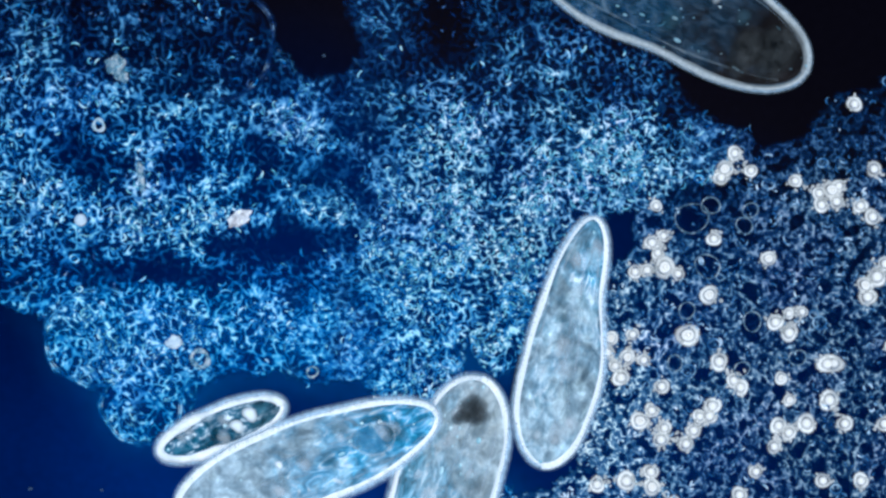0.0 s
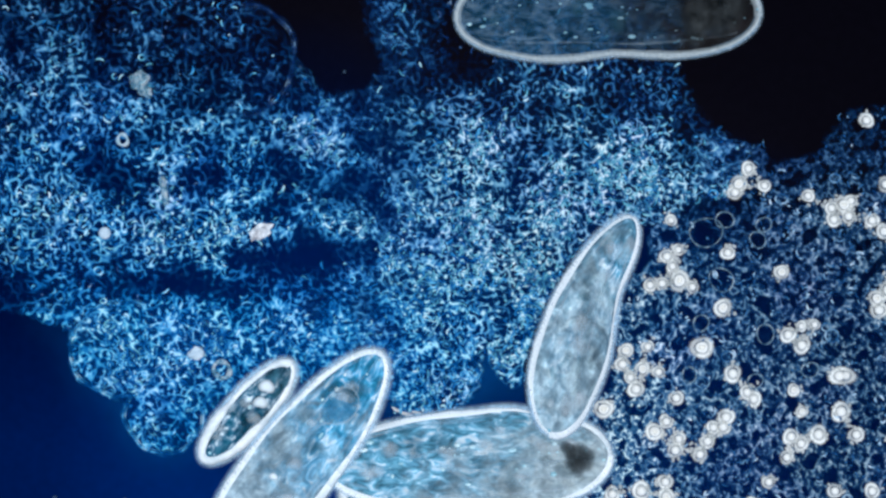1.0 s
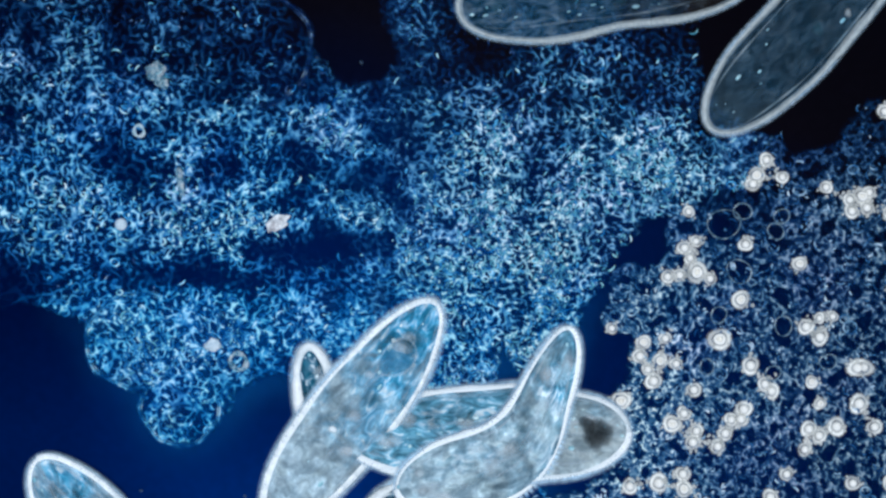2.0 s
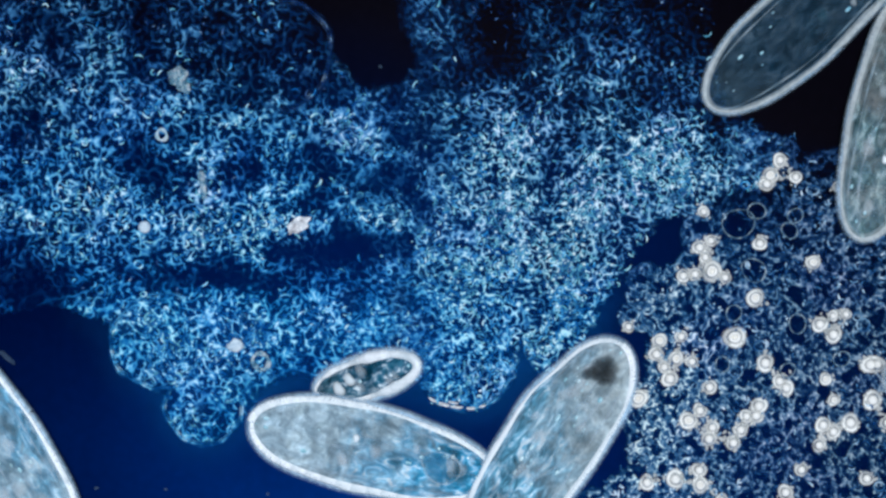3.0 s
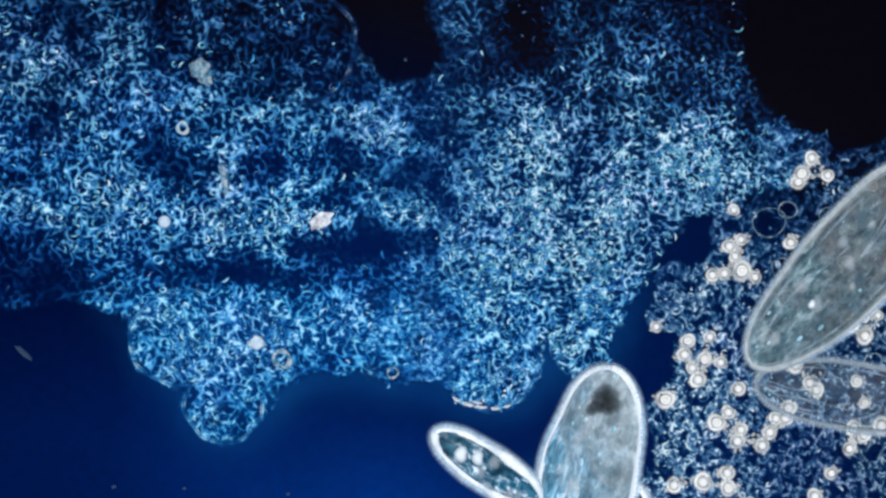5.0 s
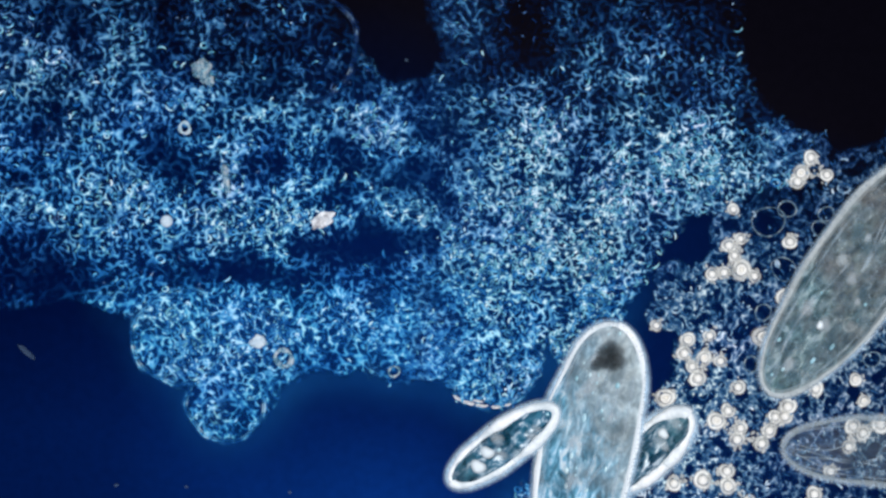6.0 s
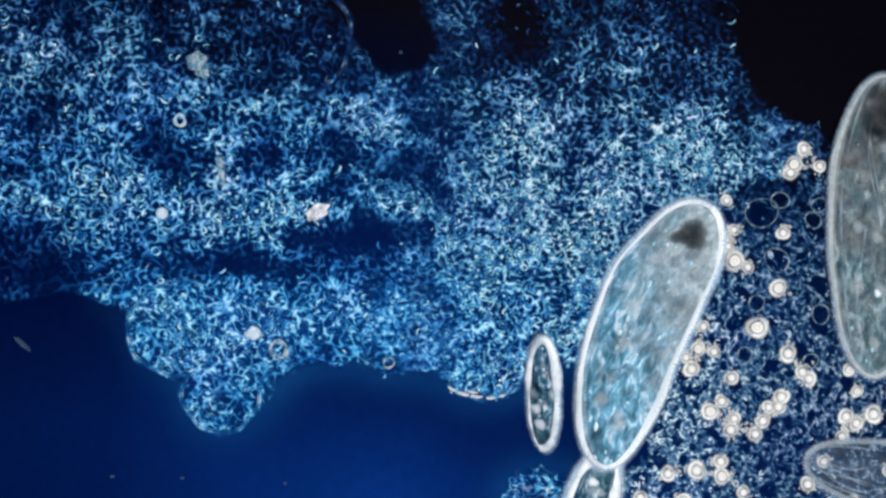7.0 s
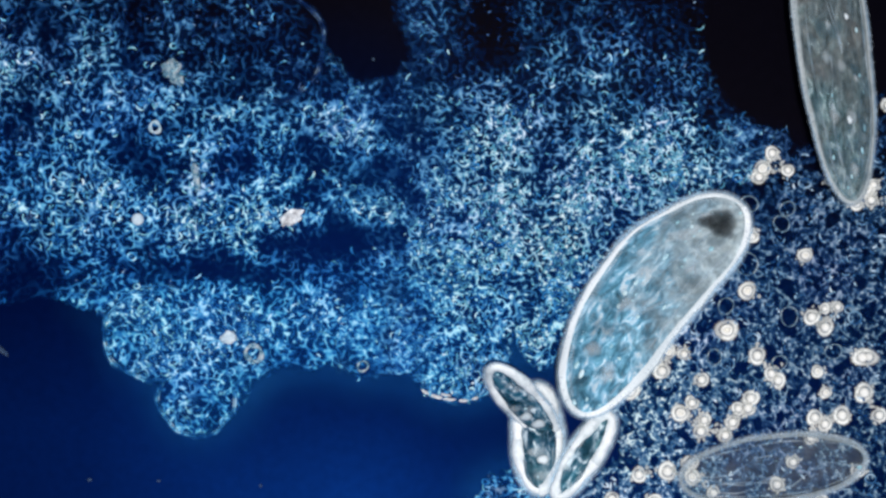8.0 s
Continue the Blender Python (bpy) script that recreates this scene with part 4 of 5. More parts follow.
            part("pellicle", tubes(line[None], bead[None], 8, False, 0.3 if width > 0.1 / mm else 0.9), skin, section, "bright white rim" if skin is RIM else "dull grey rim")
            if sign:
                f = np.linspace(u0, u1, 8)
                line = np.stack([f * length / 2 - mid, flank(f, sign, rim), 0 * f], -1) * mm
                grad = np.stack([np.full(8, length / 2 * 0.002), flank(f + 0.001, sign, rim) - flank(f - 0.001, sign, rim)], -1)
                side = np.full(8, float(sign))
            else:
                f = np.clip(f, u0, u1)
                line[:, 0] = (f * length / 2 - mid) * mm
                line[:, 1] = np.where(line[:, 1] >= 0, flank(f, 1, rim), flank(f, -1, rim)) * mm
                grad = np.gradient(line[:, :2], axis=0)
            grad /= np.linalg.norm(grad, axis=1, keepdims=True) + 1e-9
            out = np.stack([-grad[:, 1], grad[:, 0]], -1)
            turn = np.sign((out * (line[:, :2] * np.array([0.3, 1.0]) + np.array([mid * mm * 0.3, 0]))).sum(1))
            turn[turn == 0] = 1
            out *= (np.median(turn) if n in (0, count - 1) else turn[len(turn) // 2])
            # a faded skirt that paints the soft glow round the body, densest at the rim
            steps = np.array([-12, -10, -8, -3, 4, 7, 10, 13, 17]) * mm * (rim / 8.5)
            dense = np.array([0.0, 0.25, 0.5, 0.8, 0.85, 0.66, 0.38, 0.15, 0.0])
            g = np.concatenate([line[:, None, :2] + out[:, None] * steps[None, :, None], np.full((len(line), 9, 1), 0.0)], -1)
            i, j = np.meshgrid(np.arange(len(line) - 1), np.arange(8), indexing="ij")
            skirts.append((g.reshape(-1, 3), np.stack([i * 9 + j, i * 9 + j + 1, (i + 1) * 9 + j + 1, (i + 1) * 9 + j], -1).reshape(-1, 4)))
            ragged = 1 + 0.25 * np.sin(f * 53 + seed)[:, None] * np.sin(f * 31 + side * 2)[:, None]
            fades.append((dense[None] * ragged).clip(0, 1).ravel())
            far = np.concatenate([[0], np.linalg.norm(np.diff(line, axis=0), axis=1).cumsum()])
            at = r.uniform(0, far[-1], int(far[-1] / mm / 1.6))
            foot = np.stack([np.interp(at, far, line[:, c]) for c in range(3)], -1)
            tang = np.stack([np.interp(at, far, grad[:, c]) for c in range(2)], -1)
            away = np.stack([np.interp(at, far, out[:, c]) for c in range(2)], -1)
            size = r.uniform(8, 15, len(at))[:, None] * mm * rim / 8.5
            bow = np.stack([foot, foot, foot], 1)
            for j, reachout in enumerate((0.2, 0.65, 1.0)):
                bow[:, j, :2] += away * size * reachout + tang * size * 0.5 * reachout ** 2 * r.uniform(-1, 1, (len(at), 1))
                bow[:, j, 2] += r.uniform(-4, 4, len(at)) * mm
            hairs.append(tubes(bow, np.array([0.8, 0.6, 0.3])[None] * mm * r.uniform(0.6, 1.1, (len(at), 1)), 3))
        tagged(part("halo_fringe", joined(skirts), FRINGE, section, "soft pale glow fringe", thickness=np.concatenate(fades) * (0.28 if skin is RIM_FAINT else 0.6 if skin is RIM_DULL else 1.0)), kind="stuff")
        tagged(part("cilia", joined(hairs), CILIA, section, "fine pale cilia"), kind="stuff")
        # folds of the inner membrane, running along the body
        lines = []
        f = np.linspace(u0, u1, 5 if count > 2 else 30)
        for at_, sway, turns, phase, low_, top_ in folds:
            if low_ <= (u0 + u1) / 2 <= top_:
                fv = np.clip(at_ + sway * np.sin(turns * f + phase), -0.9, 0.9)
                fy = half_width(f, width - rim * 2.5, taper, blunt) * fv * (1 - notch * (fv < 0))
                fz = high / mm * np.clip(half_width(f, width, taper, blunt) / (width / 2), 0, 1) ** 0.6 * np.sqrt(1 - fv ** 2) + 0.6
                lines.append(np.stack([f * length / 2 - mid, fy, fz], -1) * mm)
        if lines:
            lines = np.array(lines)
            v_, q_, thick_ = ridges(lines, np.broadcast_to((2.6 + 1.6 * np.sin(f * 9 + seed))[None] * mm * rim / 7.4, lines.shape[:2]), 0.3, False)
            pale_ = 0.75 + 0.25 * np.sin(v_[:, 0] / mm / 9 + seed)
            tagged(part("inner_membrane", (v_, q_), MEMBRANE, section, "pale inner fold", thickness=np.where(thick_ > 0, np.maximum(thick_, 0.5), 0) * pale_), kind="stuff")
        # food grains in the plasm, just under its surface
        m = max(1, int(grains / count))
        gu, gv = r.uniform(us[0], us[-1], m), r.uniform(-0.85, 0.85, m)
        gw = half_width(gu, width - rim * 3.5, taper, blunt) * (1 - notch)
        gz = high * np.sqrt(1 - gv ** 2) * np.clip(gw / (width / 2), 0, 1) ** 0.6
        size = r.gamma(2.2, 0.8, m).clip(1.0, 5.0) * mm
        spots = np.stack([(gu * length / 2 - mid) * mm, gw * gv * mm, gz + 0.1 * size], -1)
        tagged(part("food_grains", balls(spots, size, 5, 8, 0.4, r.uniform(0.8, 2.2, m)), GRAIN, section), kind="stuff")
        for u, v, wide, dark in blots:
            if u0 <= u < u1:
                soft_spot("food_vacuole", u, v, wide, VACUOLE_DARK if dark else VACUOLE_DIM, section, mid, "dark food vacuole" if dark else "pale food vacuole", 2.2, 1.0)
        for u, v, wide in vacuoles:
            if u0 <= u < u1:
                soft_spot("vacuole", u, v, wide * 1.25, VACUOLE, section, mid, "round pale vacuole", 3.0, 1.0)
        for u, v, wide in clear:
            if u0 <= u < u1:
                soft_spot("contractile_vacuole", u, v, wide, CLEAR, section, mid, "clear blue contractile vacuole", 6.0, 0.62)
                a = np.linspace(0, math.tau, 40, endpoint=False)
                w = 1 + 0.10 * np.sin(2 * a + seed) + 0.05 * np.sin(3 * a)
                p = np.stack([(u * length / 2 - mid) + wide * w * np.cos(a), 0.62 * wide * w * np.sin(a), np.full(40, high / mm + 4)], -1)[None] * mm
                v_, q_, thick_ = ridges(p, (2.6 + 1.4 * np.sin(2 * a))[None] * mm, 0.4, True)
                part("vacuole_skin", (v_, q_), MEMBRANE, section, "pale vacuole skin", thickness=thick_)
        for u, v, wide in nucleus:
            if u0 <= u < u1:
                soft_spot("macronucleus", u, v, wide, NUCLEUS, section, mid, "dark blurred nucleus", 2.3, 1.25, 0.007)
    animals[key], sections[key] = root, (made, length * mm)
    return tagged(root, label, "ciliate", group="swimming ciliates")


U = 0.99
ASH, SEA = (0.42, 0.53, 0.57), (0.04, 0.29, 0.46)
ciliate("e", "paramecium", 446 * U, 130 * U, plasm("ash_plasm", (0.32, 0.41, 0.44), (0.05, 0.20, 0.29), 2.0, 0.0, 1.0, 0.25, 1.2), "grey slipper-shaped paramecium with a bright white rim", 0.26, 2.3, count=64, grains=60, seed=2, notch=0.26, groove=(0.42, 0.30), folded=5, tucked=0.012)
ciliate("f", "paramecium", 490 * U, 184 * U, plasm("granular_plasm", (0.45, 0.52, 0.525), (0.11, 0.32, 0.43), -4.0, 0.7, 0.72, 0.75, 0.7, 5.0), "large paramecium with a dark nucleus at its blunt end", -0.13, 2.4, 8.2, 90, grains=180, nucleus=((0.82, -0.14, 22), (0.76, -0.34, 19), (0.72, 0.06, 15)), seed=3, dent=0.07)
ciliate("g", "paramecium", 462 * U, 147 * U, plasm("two_toned_plasm", ASH, SEA, 4.5, 1.3, 0.74, 0.35, 0.9), "paramecium with grey rear and clear blue front end", 0.10, 2.3, 8.4, grains=110, vacuoles=((-0.2, 0.2, 6),), clear=((0.52, 0.0, 40),), seed=4, blotted=0.8)
ciliate("a", "paramecium", 525 * U, 190 * U, plasm("glassy_plasm", (0.030, 0.026, 0.026), (0.02, 0.085, 0.15), -6.0, 2.1, 0.27, 0.95, 0.5, fleck=0.25), "long translucent bean-shaped paramecium over dark water", 0.0, 2.6, 5.4, grains=60, nucleus=((0.78, 0.1, 44), (0.6, -0.2, 36)), seed=5, notch=0.14, blotted=0.3, folded=0, skin=RIM_DULL)
ciliate("b", "paramecium", 480 * U, 150 * U, plasm("glassy_blue_plasm", (0.05, 0.09, 0.12), (0.012, 0.062, 0.11), 1.0, 2.9, 0.27, 0.6, 0.7, fleck=0.2), "slender translucent paramecium with clear blue plasm", 0.06, 2.4, 5.5, count=2, grains=16, seed=6, blotted=0.15, skin=RIM_DULL, folded=0)
ciliate("c", "paramecium", 520 * U, 174 * U, plasm("clear_plasm", (0.21, 0.215, 0.205), (0.12, 0.21, 0.22), -2.0, 3.7, 0.42, 0.4, 1.4, fleck=0.5), "large clear paramecium swimming above the spores", -0.08, 2.2, 6.4, count=2, grains=24, vacuoles=((0.25, -0.25, 5), (-0.45, 0.0, 6)), nucleus=((0.82, 0.0, 34), (0.68, 0.1, 34)), seed=7, blotted=1.0, skin=RIM_DULL, folded=4)
ciliate("j", "paramecium", 460 * U, 160 * U, plasm("pale_plasm", ASH, SEA, 1.5, 4.4, 0.6), "paramecium crossing open navy water", 0.05, 2.3, count=2, grains=80, nucleus=((-0.75, 0.0, 24),), seed=8)
ciliate("d", "paramecium", 330 * U, 120 * U, plasm("thin_plasm", (0.38, 0.42, 0.42), (0.16, 0.28, 0.32), 1.0, 5.2, 0.07), "small clear paramecium among the spores", 0.0, 2.3, 4.6, 2, grains=6, seed=9, skin=RIM_FAINT, blotted=0.0, folded=5)
ciliate("h", "small_ciliate", 222 * U, 76 * U, plasm("small_plasm", (0.06, 0.16, 0.20), (0.008, 0.08, 0.13), -4.0, 6.1, 0.85, 0.9, 1.4), "small oval ciliate with two bright vacuoles", 0.0, 2.1, 7.8, 2, grains=24, vacuoles=((0.5, 0.15, 11), (0.25, -0.15, 10)), seed=10, blotted=0.6, folded=0)
ciliate("d2", "small_ciliate", 182 * U, 84 * U, plasm("speckled_plasm", (0.06, 0.15, 0.18), (0.008, 0.06, 0.10), -4.0, 7.3, 0.85, 0.9, 1.4), "small oval ciliate with speckled dark plasm", 0.0, 2.1, 9.0, 2, grains=40, vacuoles=((0.4, 0.2, 8),), seed=11, blotted=0.6, folded=0)
ciliate("k", "small_ciliate", 168 * U, 56 * U, plasm("slim_plasm", (0.12, 0.24, 0.26), (0.02, 0.10, 0.14), -4.0, 8.3, 0.85, 0.8, 1.4), "slim small ciliate with a thick white rim", 0.0, 2.1, 8.5, 2, grains=24, seed=12, blotted=0.6, folded=0)


# ---- what moves ----
def bend(key, rows, elbow=0.01):
    """Bends a body: rows of seconds and the whole turn from tail to head in degrees; the higher elbow, the more of the turn lies at its middle."""
    made, length = sections[key]
    for section, u in made:
        poses = []
        way = np.linspace(0, u / length, 40)
        share = np.tanh(elbow * way) / (2 * math.tanh(elbow / 2))
        for t, degrees in rows:
            a = radians(degrees) * share
            x, y = (float(((g[1:] + g[:-1]) / 2 * np.diff(way)).sum()) * length for g in (np.cos(a), np.sin(a)))
            poses.append((t, pose(x, y, 0, 0, 0, degrees * float(share[-1]))))
        walk(section, poses)


def motions():
    walk(animals['e'], [
        (0, pose(0.3094, -0.1688, 0.120, 4, 19.0, 77.3)), (0.2, pose(0.3035, -0.1477, 0.120, 14, 18.3, 75.2)),
        (0.5, pose(0.3250, -0.0997, 0.120, 28, 21.1, 67.7)), (0.8, pose(0.3348, -0.0807, 0.120, 26, 20.7, 66.3)),
        (1, pose(0.3067, -0.1116, 0.131, 18, 27.5, 67.8)), (1.2, pose(0.2848, -0.1447, 0.120, 12, 22.2, 66.6)),
        (1.5, pose(0.2814, -0.2400, 0.120, 0, 0.0, 52.2)), (1.7, pose(0.2445, -0.2779, 0.120, 0, 0.0, 40.7)),
        (2.2, pose(0.1304, -0.4290, 0.120, 0, 0.0, 47.3)), (2.6, pose(0.0827, -0.7029, 0.120, 0, 0.0, 55.8)),
        (3.2, pose(0.0196, -1.0453, 0.120, 0, 0.0, 60.0)), (8, pose(-0.0140, -1.1202, 0.120, 0, 0.0, 60.0))])
    bend('e', [(0, 0), (0.2, -4), (0.5, -16), (0.8, -16), (1, -12), (1.2, -4), (1.5, 66), (1.7, 80), (2.2, 40), (2.6, 5), (3.2, 0), (8, 0)], 6.0)
    walk(animals['f'], [
        (0, pose(0.0876, -0.4700, 0.080, -22, 0.0, 72.0)), (0.2, pose(0.0663, -0.4721, 0.080, -16, 0.0, 66.0)),
        (0.5, pose(0.0850, -0.4215, 0.080, -8, 0.0, 40.0)), (0.8, pose(0.1038, -0.3798, 0.080, -20, 0.0, 12.8)),
        (1, pose(0.1109, -0.3579, 0.080, -22, 0.0, 2.8)), (1.2, pose(0.1074, -0.3365, 0.080, -27, 0.0, -5.0)),
        (1.5, pose(0.1099, -0.3218, 0.080, -27, 0.0, -11.0)), (1.7, pose(0.1072, -0.3134, 0.080, -27, 0.0, -13.0)),
        (2.2, pose(0.1279, -0.3315, 0.080, -27, 0.0, 20.0)), (2.8, pose(0.2005, -0.3284, 0.080, -22, 0.0, 62.0)),
        (3, pose(0.1745, -0.3746, 0.080, -30, 0.0, 56.0)), (3.2, pose(0.1475, -0.4112, 0.080, -31, 0.0, 53.0)),
        (3.5, pose(0.0909, -0.4635, 0.080, -32, 0.0, 49.0)), (3.8, pose(0.1176, -0.3802, 0.080, -32, 0.0, 45.0)),
        (4, pose(0.1805, -0.3400, 0.080, -24, 0.0, 48.0)), (4.2, pose(0.2105, -0.2697, 0.080, -14, 0.0, 56.0)),
        (4.5, pose(0.2237, -0.2639, 0.080, -20, 0.0, 68.0)), (4.8, pose(0.2146, -0.3840, 0.080, -27, 0.0, 76.0)),
        (5.2, pose(0.1981, -0.4768, 0.080, -27, 0.0, 82.0)), (5.8, pose(0.2104, -0.4060, 0.080, -27, 0.0, 82.0)),
        (6.3, pose(0.1987, -0.3200, 0.080, -27, 0.0, 72.0)), (6.5, pose(0.2244, -0.2500, 0.080, -25, 0.0, 66.0)),
        (6.7, pose(0.2532, -0.2033, 0.080, -22, 0.0, 64.0)), (7, pose(0.3084, -0.1643, 0.080, -27, 0.0, 68.4)),
        (7.1, pose(0.3153, -0.1607, 0.080, -27, 0.0, 68.7)), (7.3, pose(0.3197, -0.1619, 0.080, -28, 0.0, 69.6)),
        (7.5, pose(0.3415, -0.1405, 0.100, -28, 12.0, 64.8)), (7.7, pose(0.3520, -0.1185, 0.108, -25, 16.0, 58.5)),
        (8, pose(0.3640, -0.1008, 0.112, -20, 18.0, 51.7))])
    bend('f', [(0, 0), (0.2, 0), (0.5, 0), (0.8, 0), (1, 0), (1.2, 0), (1.5, 0), (1.7, 0), (2.2, 0), (2.8, -6), (3, -6), (3.2, -6), (3.5, -6), (3.8, -8), (4, -8), (4.2, -10), (4.5, -10), (4.8, -8), (5.2, -6), (5.8, -8), (6.3, -26), (6.5, -28), (6.7, -28), (7, -38), (7.1, -41), (7.3, -45), (7.5, -46), (7.7, -44), (8, -42)])
    walk(animals['g'], [
        (0, pose(-0.1292, -0.3789, 0.095, 0, 0.0, 21.0)), (0.2, pose(-0.1479, -0.3874, 0.095, 0, 0.0, 21.0)),
        (0.4, pose(-0.2363, -0.4086, 0.095, 0, 0.0, 47.0)), (0.5, pose(-0.2558, -0.4113, 0.095, 0, 0.0, 53.0)),
        (0.8, pose(-0.2025, -0.3768, 0.095, 0, 0.0, 50.0)), (1, pose(-0.1821, -0.3582, 0.095, 0, 0.0, 52.0)),
        (1.2, pose(-0.1625, -0.3334, 0.095, 8, 0.0, 56.0)), (1.5, pose(-0.1306, -0.3038, 0.095, 8, 0.0, 63.0)),
        (1.7, pose(-0.1130, -0.2835, 0.095, 8, 0.0, 69.0)), (2.2, pose(-0.1120, -0.2985, 0.095, 7.14, 0.0, 35.0)),
        (2.8, pose(-0.1346, -0.3438, 0.095, 0, 0.0, -3.4)), (3, pose(-0.1130, -0.3590, 0.095, 0, 20.0, -14.5)),
        (3.2, pose(-0.1440, -0.3880, 0.095, 0, 15.0, -21.0)), (3.5, pose(-0.1472, -0.4077, 0.095, 0, 0.0, -36.0)),
        (3.8, pose(-0.1260, -0.4544, 0.095, 0, 0.0, -64.0)), (4, pose(-0.1126, -0.5409, 0.095, 0, 0.0, -80.0)),
        (4.2, pose(-0.1521, -0.6250, 0.095, 0, 0.0, -97.0)), (4.6, pose(-0.1662, -0.7356, 0.095, 0, 0.0, -105.0)),
        (5.5, pose(-0.0959, -0.8777, 0.095, 0, 0.0, -100.0)), (8, pose(0.0146, -1.0456, 0.095, 0, 0.0, -95.0))])
    bend('g', [(0, 0), (0.2, 0), (0.4, 0), (0.5, 0), (0.8, 0), (1, 0), (1.2, 0), (1.5, 8), (1.7, 8), (2.2, 0), (2.8, -4), (3, 0), (3.2, -4), (3.5, -6), (3.8, -4), (4, 0), (4.2, 0), (4.6, 0), (5.5, 0), (8, 0)])
    walk(animals['h'], [
        (0, pose(-0.2781, -0.3235, 0.045, 0, 0.0, 21.8)), (0.2, pose(-0.2966, -0.3227, 0.045, 0, 0.0, 26.6)),
        (0.5, pose(-0.3289, -0.3369, 0.045, 0, 0.0, 44.2)), (0.8, pose(-0.3299, -0.3382, 0.045, 0, 0.0, 57.0)),
        (1, pose(-0.2697, -0.2769, 0.045, 0, 0.0, 48.0)), (1.2, pose(-0.2412, -0.2718, 0.045, 0, 0.0, 30.0)),
        (1.5, pose(-0.1974, -0.2657, 0.045, 0, 0.0, 6.0)), (1.7, pose(-0.1957, -0.3111, 0.045, 0, 0.0, -40.0)),
        (2.2, pose(-0.1523, -0.2614, 0.045, 0, 0.0, -94.0)), (2.8, pose(-0.1107, -0.2303, 0.091, 0, 33.6, -147.4)),
        (3, pose(-0.1287, -0.2317, 0.091, 0, 33.5, -162.7)), (3.2, pose(-0.1365, -0.2631, 0.074, 0, 23.7, -195.0)),
        (3.5, pose(-0.0668, -0.3040, 0.045, 0, 0.0, -217.8)), (3.8, pose(-0.0528, -0.3434, 0.068, 0, 19.8, -224.4)),
        (4.2, pose(-0.0122, -0.3693, 0.045, 0, 0.0, -230.4)), (4.5, pose(0.0625, -0.3924, 0.045, 0, 0.0, -213.0)),
        (4.8, pose(0.0553, -0.3930, 0.045, 0, 0.0, -212.0)), (5.2, pose(0.0369, -0.3841, 0.045, 0, 0.0, -215.0)),
        (5.8, pose(0.0550, -0.3543, 0.045, 0, 0.0, -165.0)), (6.3, pose(0.0952, -0.3434, 0.084, 20, 29.5, -114.5)),
        (6.5, pose(0.1222, -0.3059, 0.082, 28, 27.9, -107.1)), (6.7, pose(0.1338, -0.2975, 0.090, 34.8, 32.7, -104.9)),
        (7, pose(0.1449, -0.2769, 0.087, 45, 31.1, -90.2)), (7.1, pose(0.1427, -0.2750, 0.091, 45, 33.7, -78.8)),
        (7.3, pose(0.1447, -0.2732, 0.095, 45, 36.0, -71.0)), (7.5, pose(0.1481, -0.2605, 0.099, 45, 38.5, -73.1)),
        (7.7, pose(0.1430, -0.2499, 0.102, 45, 40.9, -71.1)), (8, pose(0.1560, -0.2851, 0.105, 35, 42.8, -50.8))])
    walk(animals['d2'], [
        (0, pose(0.0097, -0.3376, 0.045, 0, 0.0, 12.0)), (0.2, pose(-0.0090, -0.3542, 0.045, 0, 0.0, 14.0)),
        (0.5, pose(-0.0491, -0.3390, 0.063, 0, 20.6, 19.5)), (0.8, pose(-0.0176, -0.3796, 0.045, 0, 0.0, 20.0)),
        (1.7, pose(-0.0143, -0.4131, 0.045, 0, 0.0, 20.0)), (3.2, pose(0.1186, -0.5493, 0.045, 0, 0.0, 40.0)),
        (4.8, pose(0.2263, -0.5117, 0.045, 0, 0.0, 60.0)), (5.6, pose(0.3210, -0.4397, 0.045, 0, 0.0, 45.0)),
        (6.3, pose(0.3221, -0.3292, 0.045, 0, 0.0, 44.0)), (6.5, pose(0.3064, -0.3819, 0.045, 0, 0.0, 62.0)),
        (6.7, pose(0.2802, -0.4014, 0.045, 0, 0.0, 58.0)), (7.1, pose(0.2229, -0.4768, 0.045, 0, 0.0, 80.0)),
        (7.3, pose(0.2260, -0.4384, 0.045, 0, 0.0, 102.0)), (7.5, pose(0.2092, -0.3882, 0.097, 0, 45.2, 157.2)),
        (7.7, pose(0.1981, -0.3601, 0.093, 0, 42.1, 203.9)), (8, pose(0.1844, -0.3528, 0.045, 0, 0.0, 272.0))])
    walk(animals['k'], [
        (0, pose(0.2137, -0.7925, 0.060, 0, 0.0, 60.0)), (6.3, pose(0.0128, -0.6381, 0.060, 0, 0.0, 50.0)),
        (7.1, pose(0.0752, -0.5644, 0.060, 0, 0.0, 50.0)), (7.3, pose(0.1156, -0.5395, 0.060, 0, 0.0, 50.0)),
        (7.5, pose(0.1403, -0.4832, 0.060, 0, 0.0, 45.0)), (7.7, pose(0.1879, -0.4620, 0.060, 0, 0.0, 50.0)),
        (8, pose(0.2644, -0.3818, 0.060, 0, 0.0, 57.1))])
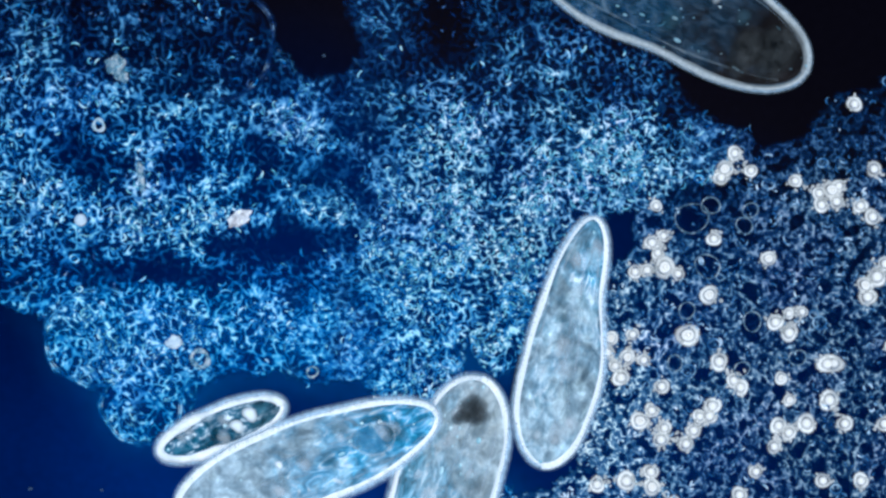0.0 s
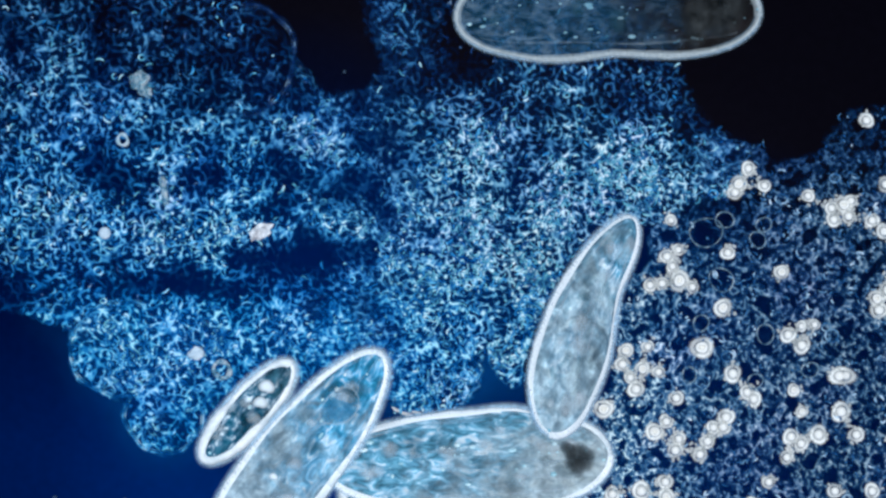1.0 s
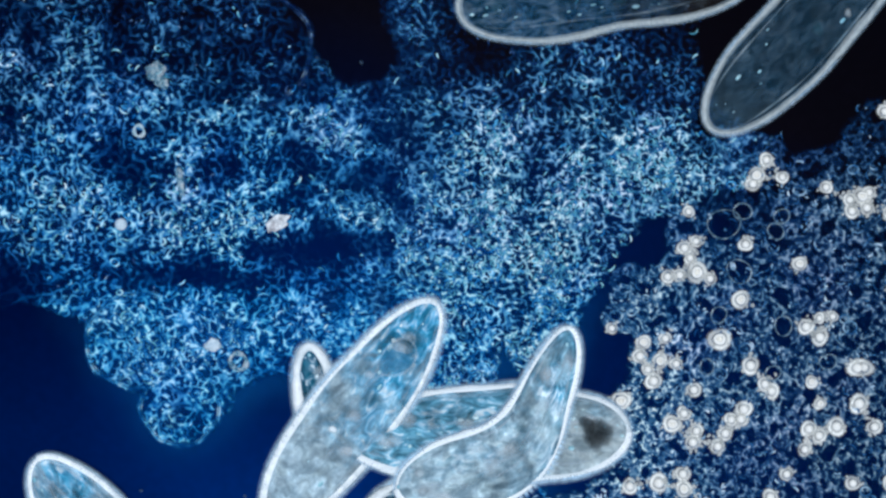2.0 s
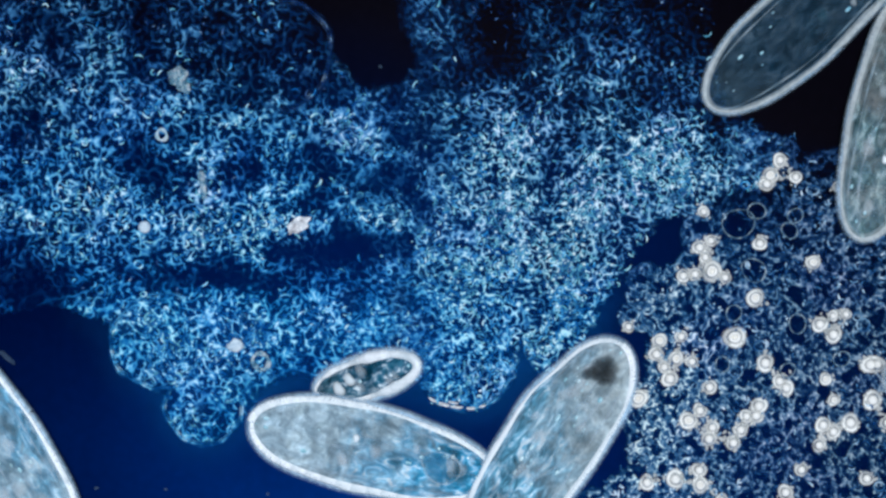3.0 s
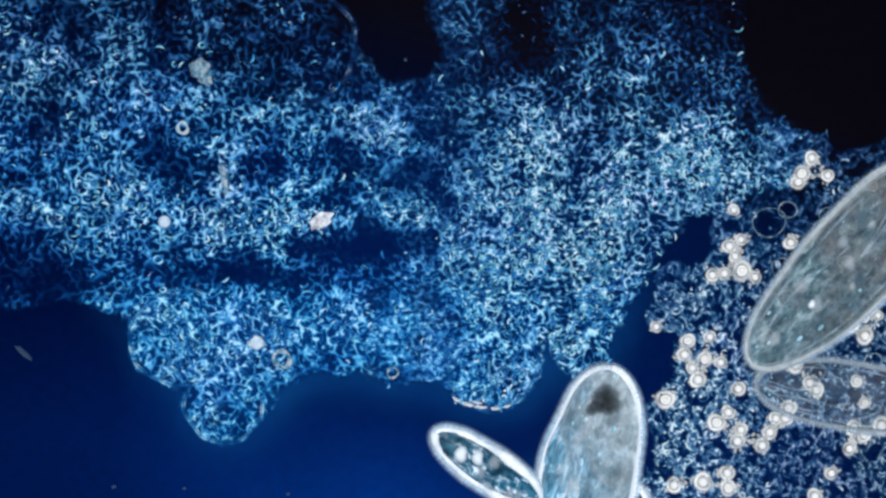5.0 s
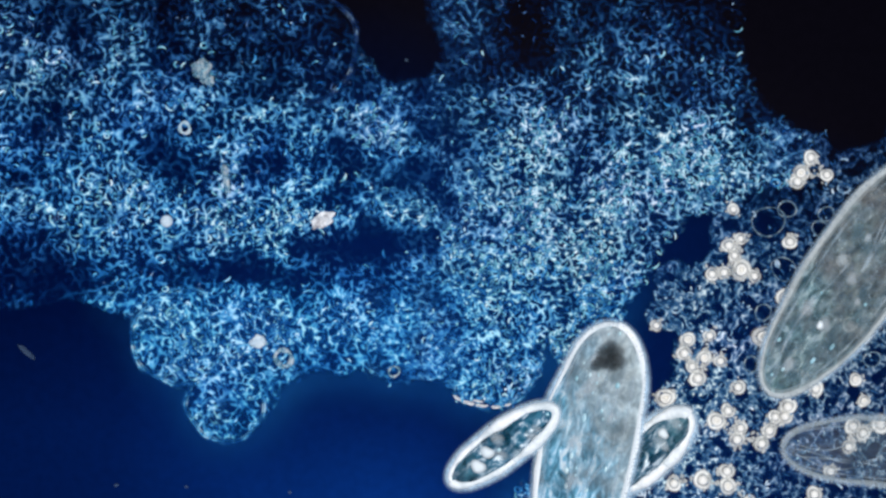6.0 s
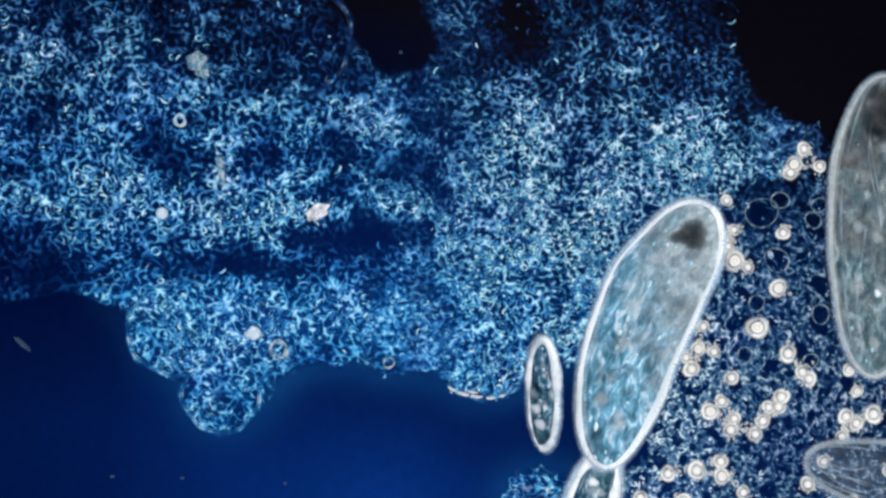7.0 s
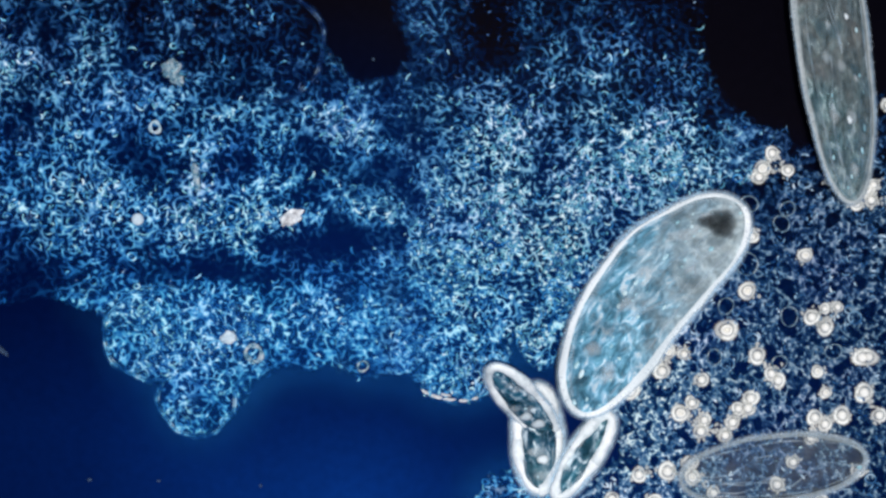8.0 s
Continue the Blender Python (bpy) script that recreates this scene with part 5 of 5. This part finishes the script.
    walk(animals['a'], [
        (0, pose(0.4784, 0.4052, 0.080, 0, 0.0, -25.0)), (0.2, pose(0.4474, 0.4280, 0.080, 0, 0.0, -23.0)),
        (0.5, pose(0.3978, 0.4257, 0.080, 0, 0.0, -14.0)), (0.8, pose(0.3657, 0.4274, 0.080, 0, 0.0, -0.6)),
        (1, pose(0.3478, 0.4273, 0.080, 0, 0.0, 1.3)), (1.2, pose(0.3216, 0.4176, 0.080, 0, 0.0, 4.5)),
        (1.5, pose(0.2942, 0.4203, 0.080, 0, 0.0, 6.2)), (1.7, pose(0.3384, 0.4162, 0.080, 0, 0.0, 4.9)),
        (2.2, pose(0.2839, 0.5133, 0.080, 0, 0.0, 15.0)), (2.8, pose(0.1680, 0.6629, 0.080, 0, 0.0, 30.0)),
        (8, pose(-0.0691, 0.8303, 0.080, 0, 0.0, 40.0))])
    bend('a', [(0, -8), (0.2, -8), (0.5, -16), (0.8, -18), (1, -18), (1.2, -18), (1.5, -18), (1.7, -18), (2.2, -10), (2.8, 0), (8, 0)])
    walk(animals['b'], [
        (0, pose(1.1154, 0.8445, 0.115, 0, 0.0, 52.0)), (1, pose(0.9300, 0.7600, 0.115, 30, 0.0, 52.0)), (1.2, pose(0.8100, 0.6450, 0.115, 30, 0.0, 53.0)),
        (1.3, pose(0.7680, 0.5780, 0.115, 30, 0.0, 53.0)), (1.4, pose(0.7510, 0.5050, 0.115, 30, 0.0, 53.5)), (1.5, pose(0.7271, 0.4508, 0.115, 30, 0.0, 54.0)),
        (1.7, pose(0.6781, 0.3871, 0.115, 26, 0.0, 55.0)), (2.2, pose(0.6553, 0.3758, 0.115, 0, 0.0, 38.0)),
        (2.8, pose(0.6668, 0.3875, 0.115, 0, 0.0, 25.0)), (3, pose(0.6456, 0.4035, 0.115, 0, 0.0, 42.0)),
        (3.2, pose(0.6786, 0.4203, 0.115, 14, 0.0, 57.0)), (3.5, pose(0.7286, 0.4372, 0.115, 30, 0.0, 77.0)),
        (3.8, pose(0.6861, 0.3557, 0.115, 30, 0.0, 82.0)), (4, pose(0.7206, 0.4398, 0.115, 30, 0.0, 80.0)),
        (4.1, pose(0.7480, 0.4500, 0.115, 24, 0.0, 88.0)), (4.2, pose(0.7850, 0.4700, 0.115, 16, 0.0, 96.0)), (4.5, pose(0.8600, 0.6200, 0.115, 0, 0.0, 108.0)),
        (5.5, pose(0.8382, 0.8516, 0.115, 0, 0.0, 120.0)), (8, pose(0.9139, 1.0069, 0.115, 0, 0.0, 120.0))])
    walk(animals['c'], [
        (0, pose(1.1193, 0.2682, 0.085, 0, 0.0, 80.0)), (1.7, pose(1.0072, 0.2559, 0.085, 0, 0.0, 75.0)),
        (2.8, pose(0.8086, 0.1709, 0.085, 0, 0.0, 72.0)), (3, pose(0.8096, 0.2600, 0.085, 0, 0.0, 72.0)),
        (3.2, pose(0.7822, 0.2194, 0.085, 0, 0.0, 71.0)), (3.5, pose(0.7721, 0.1718, 0.085, 0, 0.0, 70.0)),
        (3.8, pose(0.7391, 0.1279, 0.085, 0, 0.0, 71.0)), (4, pose(0.7281, 0.0902, 0.085, 0, 0.0, 66.0)),
        (4.2, pose(0.7039, 0.0592, 0.085, 0, 0.0, 61.0)), (4.5, pose(0.6863, 0.0532, 0.085, 0, 0.0, 60.0)),
        (4.8, pose(0.6882, 0.0278, 0.085, 0, 0.0, 53.0)), (5.2, pose(0.6601, -0.0490, 0.085, 0, 0.0, 41.0)),
        (5.8, pose(0.6661, -0.0540, 0.085, 0, 0.0, 50.0)), (6.3, pose(0.7000, -0.0301, 0.085, 0, 0.0, 61.0)),
        (6.5, pose(0.7070, -0.0299, 0.085, 0, 0.0, 70.0)), (6.7, pose(0.7116, -0.0336, 0.085, 0, 0.0, 78.0)),
        (7, pose(0.7230, 0.0169, 0.085, 0, 0.0, 88.0)), (7.1, pose(0.7236, 0.0340, 0.085, 0, 0.0, 92.0)),
        (7.3, pose(0.7025, 0.0634, 0.085, 0, 0.0, 100.0)), (7.5, pose(0.7435, 0.1235, 0.085, 0, 0.0, 96.8)),
        (7.7, pose(0.7191, 0.1909, 0.085, 18, 0.0, 98.0)), (8, pose(0.7010, 0.3219, 0.085, 38, 0.0, 97.0))])
    walk(animals['d'], [
        (0, pose(1.1736, -0.2597, 0.060, 0, 0.0, 160.0)), (2.8, pose(0.9601, -0.2630, 0.060, 0, 0.0, 165.0)),
        (3.8, pose(0.8502, -0.2795, 0.060, 0, 0.0, 175.0)), (4.2, pose(0.7960, -0.2729, 0.060, 0, 0.0, 178.0)),
        (4.5, pose(0.7088, -0.2424, 0.060, 0, 0.0, 165.0)), (4.8, pose(0.7020, -0.2462, 0.060, 0, 0.0, 172.0)),
        (5.2, pose(0.6320, -0.2756, 0.060, 0, 0.0, 172.0)), (5.8, pose(0.6587, -0.3193, 0.060, 0, 0.0, 178.0)),
        (6.3, pose(0.7937, -0.4062, 0.060, 0, 0.0, 175.0)), (6.7, pose(0.8000, -0.4175, 0.060, 0, 0.0, 165.0)),
        (7.1, pose(0.7410, -0.4227, 0.060, 0, 0.0, 170.0)), (7.5, pose(0.6826, -0.3947, 0.060, 0, 0.0, 178.0)),
        (7.7, pose(0.6703, -0.3903, 0.060, 0, 0.0, 182.0)), (8, pose(0.5980, -0.4040, 0.060, 0, 0.0, 187.0))])
    walk(animals['j'], [
        (0, pose(-0.0548, -0.8691, 0.070, 0, 0.0, 130.0)), (1, pose(-0.2738, -0.7161, 0.070, 0, 0.0, 130.0)),
        (1.7, pose(-0.4297, -0.5847, 0.070, 0, 0.0, 127.0)), (2.8, pose(-0.7497, -0.4306, 0.070, 0, 0.0, 130.0)),
        (3, pose(-0.7828, -0.3431, 0.070, 0, 0.0, 125.0)), (3.2, pose(-0.8056, -0.2367, 0.070, 0, 0.0, 121.0)),
        (3.4, pose(-0.8711, -0.1198, 0.070, 0, 0.0, 115.0)), (3.7, pose(-0.9513, 0.0876, 0.070, 0, 0.0, 112.0)),
        (4.5, pose(-1.1704, 0.3023, 0.070, 0, 0.0, 120.0)), (8, pose(-1.4514, 0.6092, 0.070, 0, 0.0, 120.0))])


motions()
